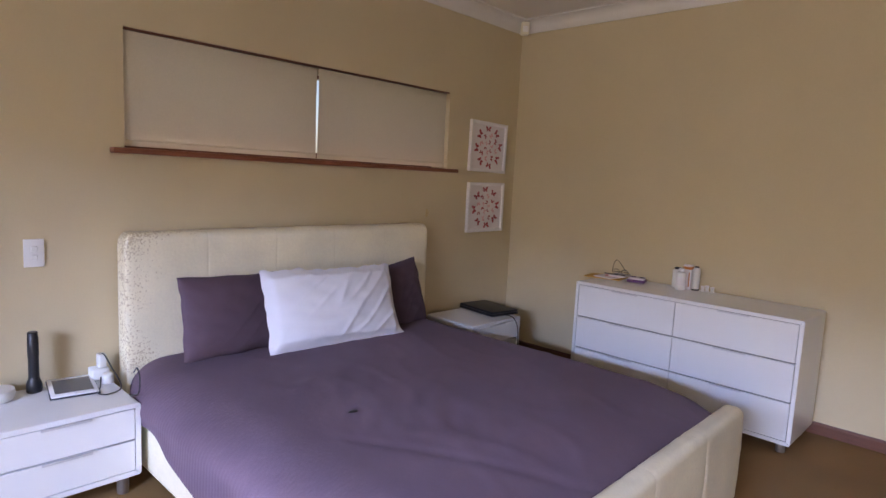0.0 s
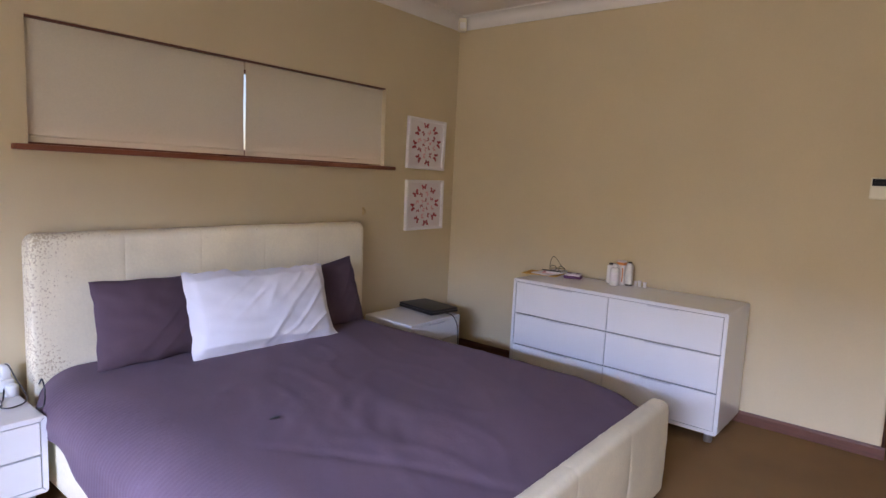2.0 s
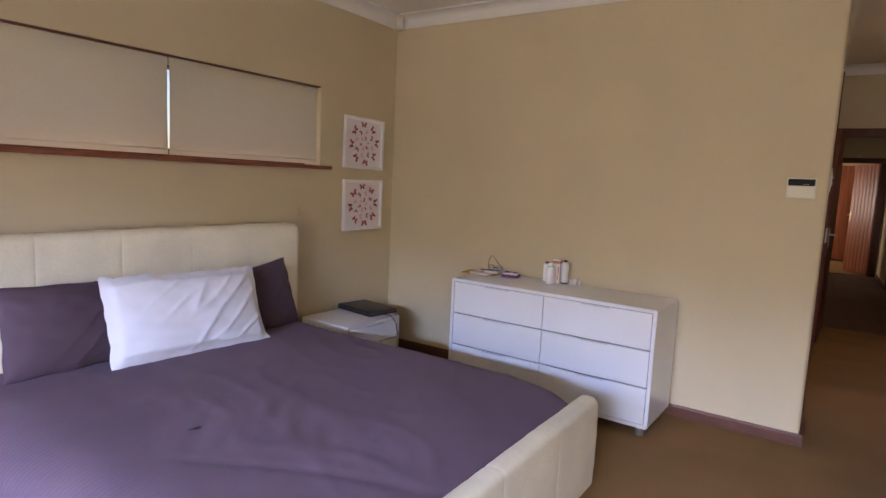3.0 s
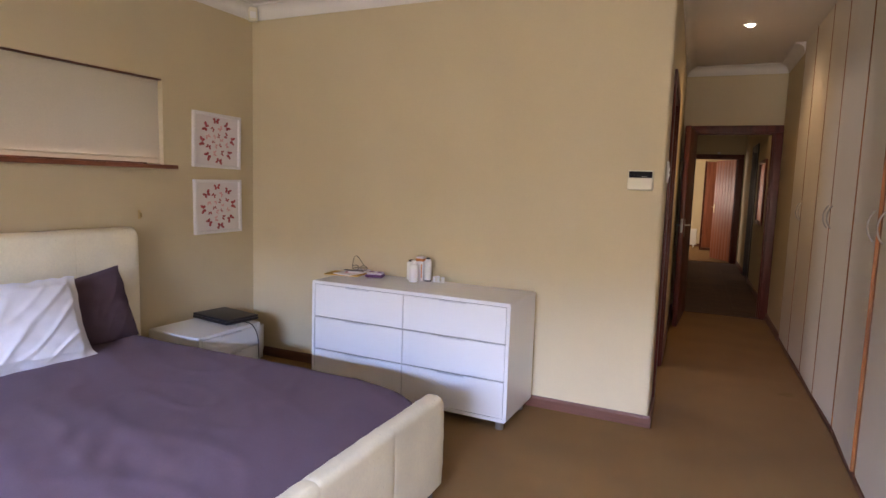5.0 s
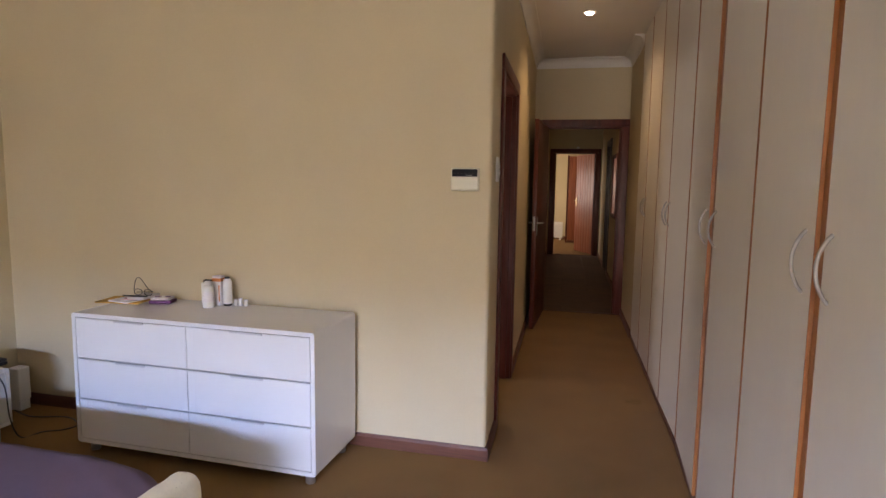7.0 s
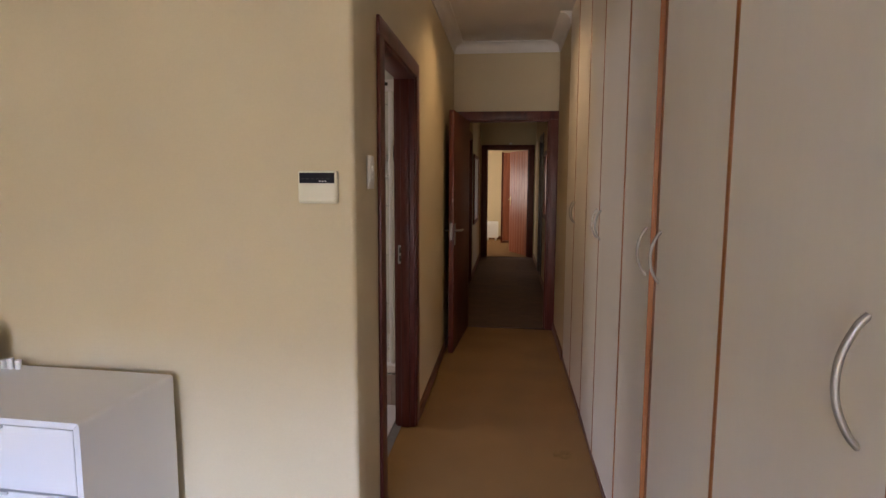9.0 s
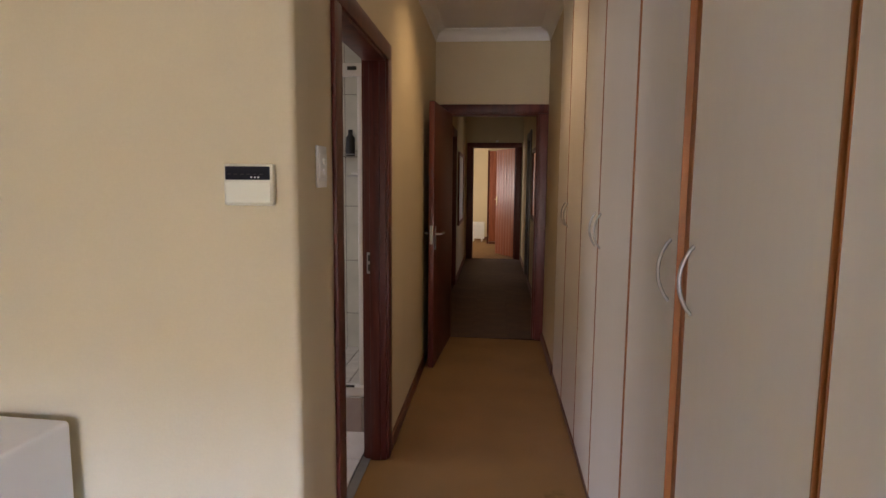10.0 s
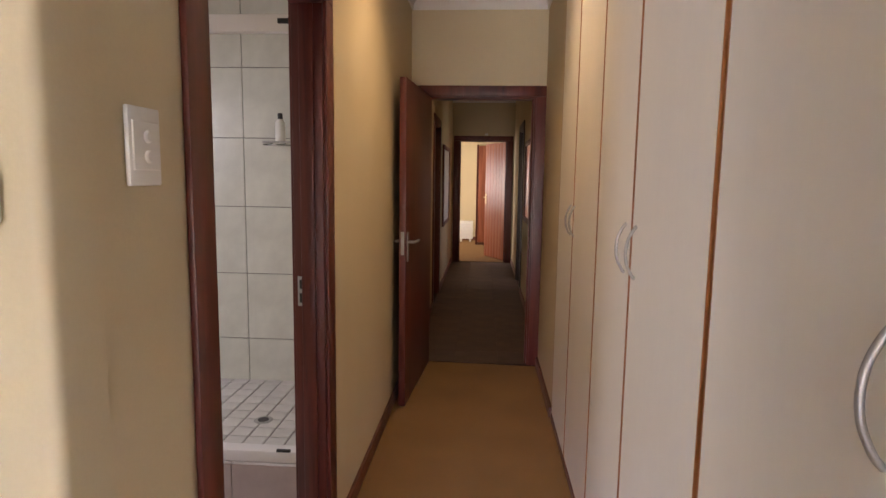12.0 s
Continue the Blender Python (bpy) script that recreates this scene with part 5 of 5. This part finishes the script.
def lay(parent, mat, size, thick, places, gap):
    """Tiles as objects of their own on one mesh. size: along x, y, z of the tile box."""
    key = (mat.name, size)
    if key not in TILE_MESHES:
        sx, sy, sz = size
        bm = box(-sx / 2 + gap / 2 * (sx > thick), sx / 2 - gap / 2 * (sx > thick), -sy / 2 + gap / 2 * (sy > thick), sy / 2 - gap / 2 * (sy > thick), -sz / 2 + gap / 2 * (sz > thick), sz / 2 - gap / 2 * (sz > thick), 0.0016, 1)
        me = bpy.data.meshes.new("tile")
        bm.to_mesh(me)
        bm.free()
        me.materials.append(mat)
        TILE_MESHES[key] = me
    for p in places:
        ob = new("tile", TILE_MESHES[key])
        ob.parent = parent
        ob.location = Vector(p) - HOME[parent.name]


def steps(a, b, s):
    return [a + s * (k + 0.5) for k in range(int(round((b - a) / s)))]


lay(shower_wall, TILE_WALL, (0.30, 0.01, 0.398), 0.011, [(x, SY1 + 0.002, z) for x in steps(-1.332, 0.468, 0.30) for z in steps(0.048, 2.436, 0.398)], 0.004)
lay(shower_floor, TILE_SMALL, (0.10, 0.10, 0.008), 0.009, [(x, y, SZ - 0.004) for x in steps(-0.63, 0.57, 0.10) for y in steps(SY0 + 0.11, SY1, 0.10)], 0.007)
lay(kerb, TILE_KERB, (0.30, 0.008, 0.205), 0.009, [(x, SY0 + 0.002, 0.1045) for x in steps(-1.277, 0.523, 0.30)], 0.004)
lay(kerb, TILE_FLOOR, (0.30, 0.10, 0.008), 0.009, [(x, SY0 + 0.05, 0.209) for x in steps(-1.277, 0.523, 0.30)], 0.004)
lay(bath_floor, TILE_FLOOR, (0.33, 0.33, 0.008), 0.009, [(x, y, 0.006) for x in steps(-0.73, 0.59, 0.33) for y in steps(6.40, 7.72, 0.33)], 0.005)
hall_floor = solid("floor_hall", box(0.4, 2.0, 9.87, YF + 0.059, -0.15, -0.004), SLATE_GROUT, "dark slate tiled passage floor", "floor", kind="structure", smooth=False)
lay(hall_floor, SLATE, (0.3425, 0.30, 0.010), 0.011, [(x, y, -0.003) for x in steps(PX0, PX0 + 1.0275, 0.3425) for y in steps(9.87, 15.27, 0.30)], 0.003)

# everything beyond the dressing passage turns with it
for ob in [o for o in scene.objects if o not in FIRST and o.parent is None]:
    skewed(ob)
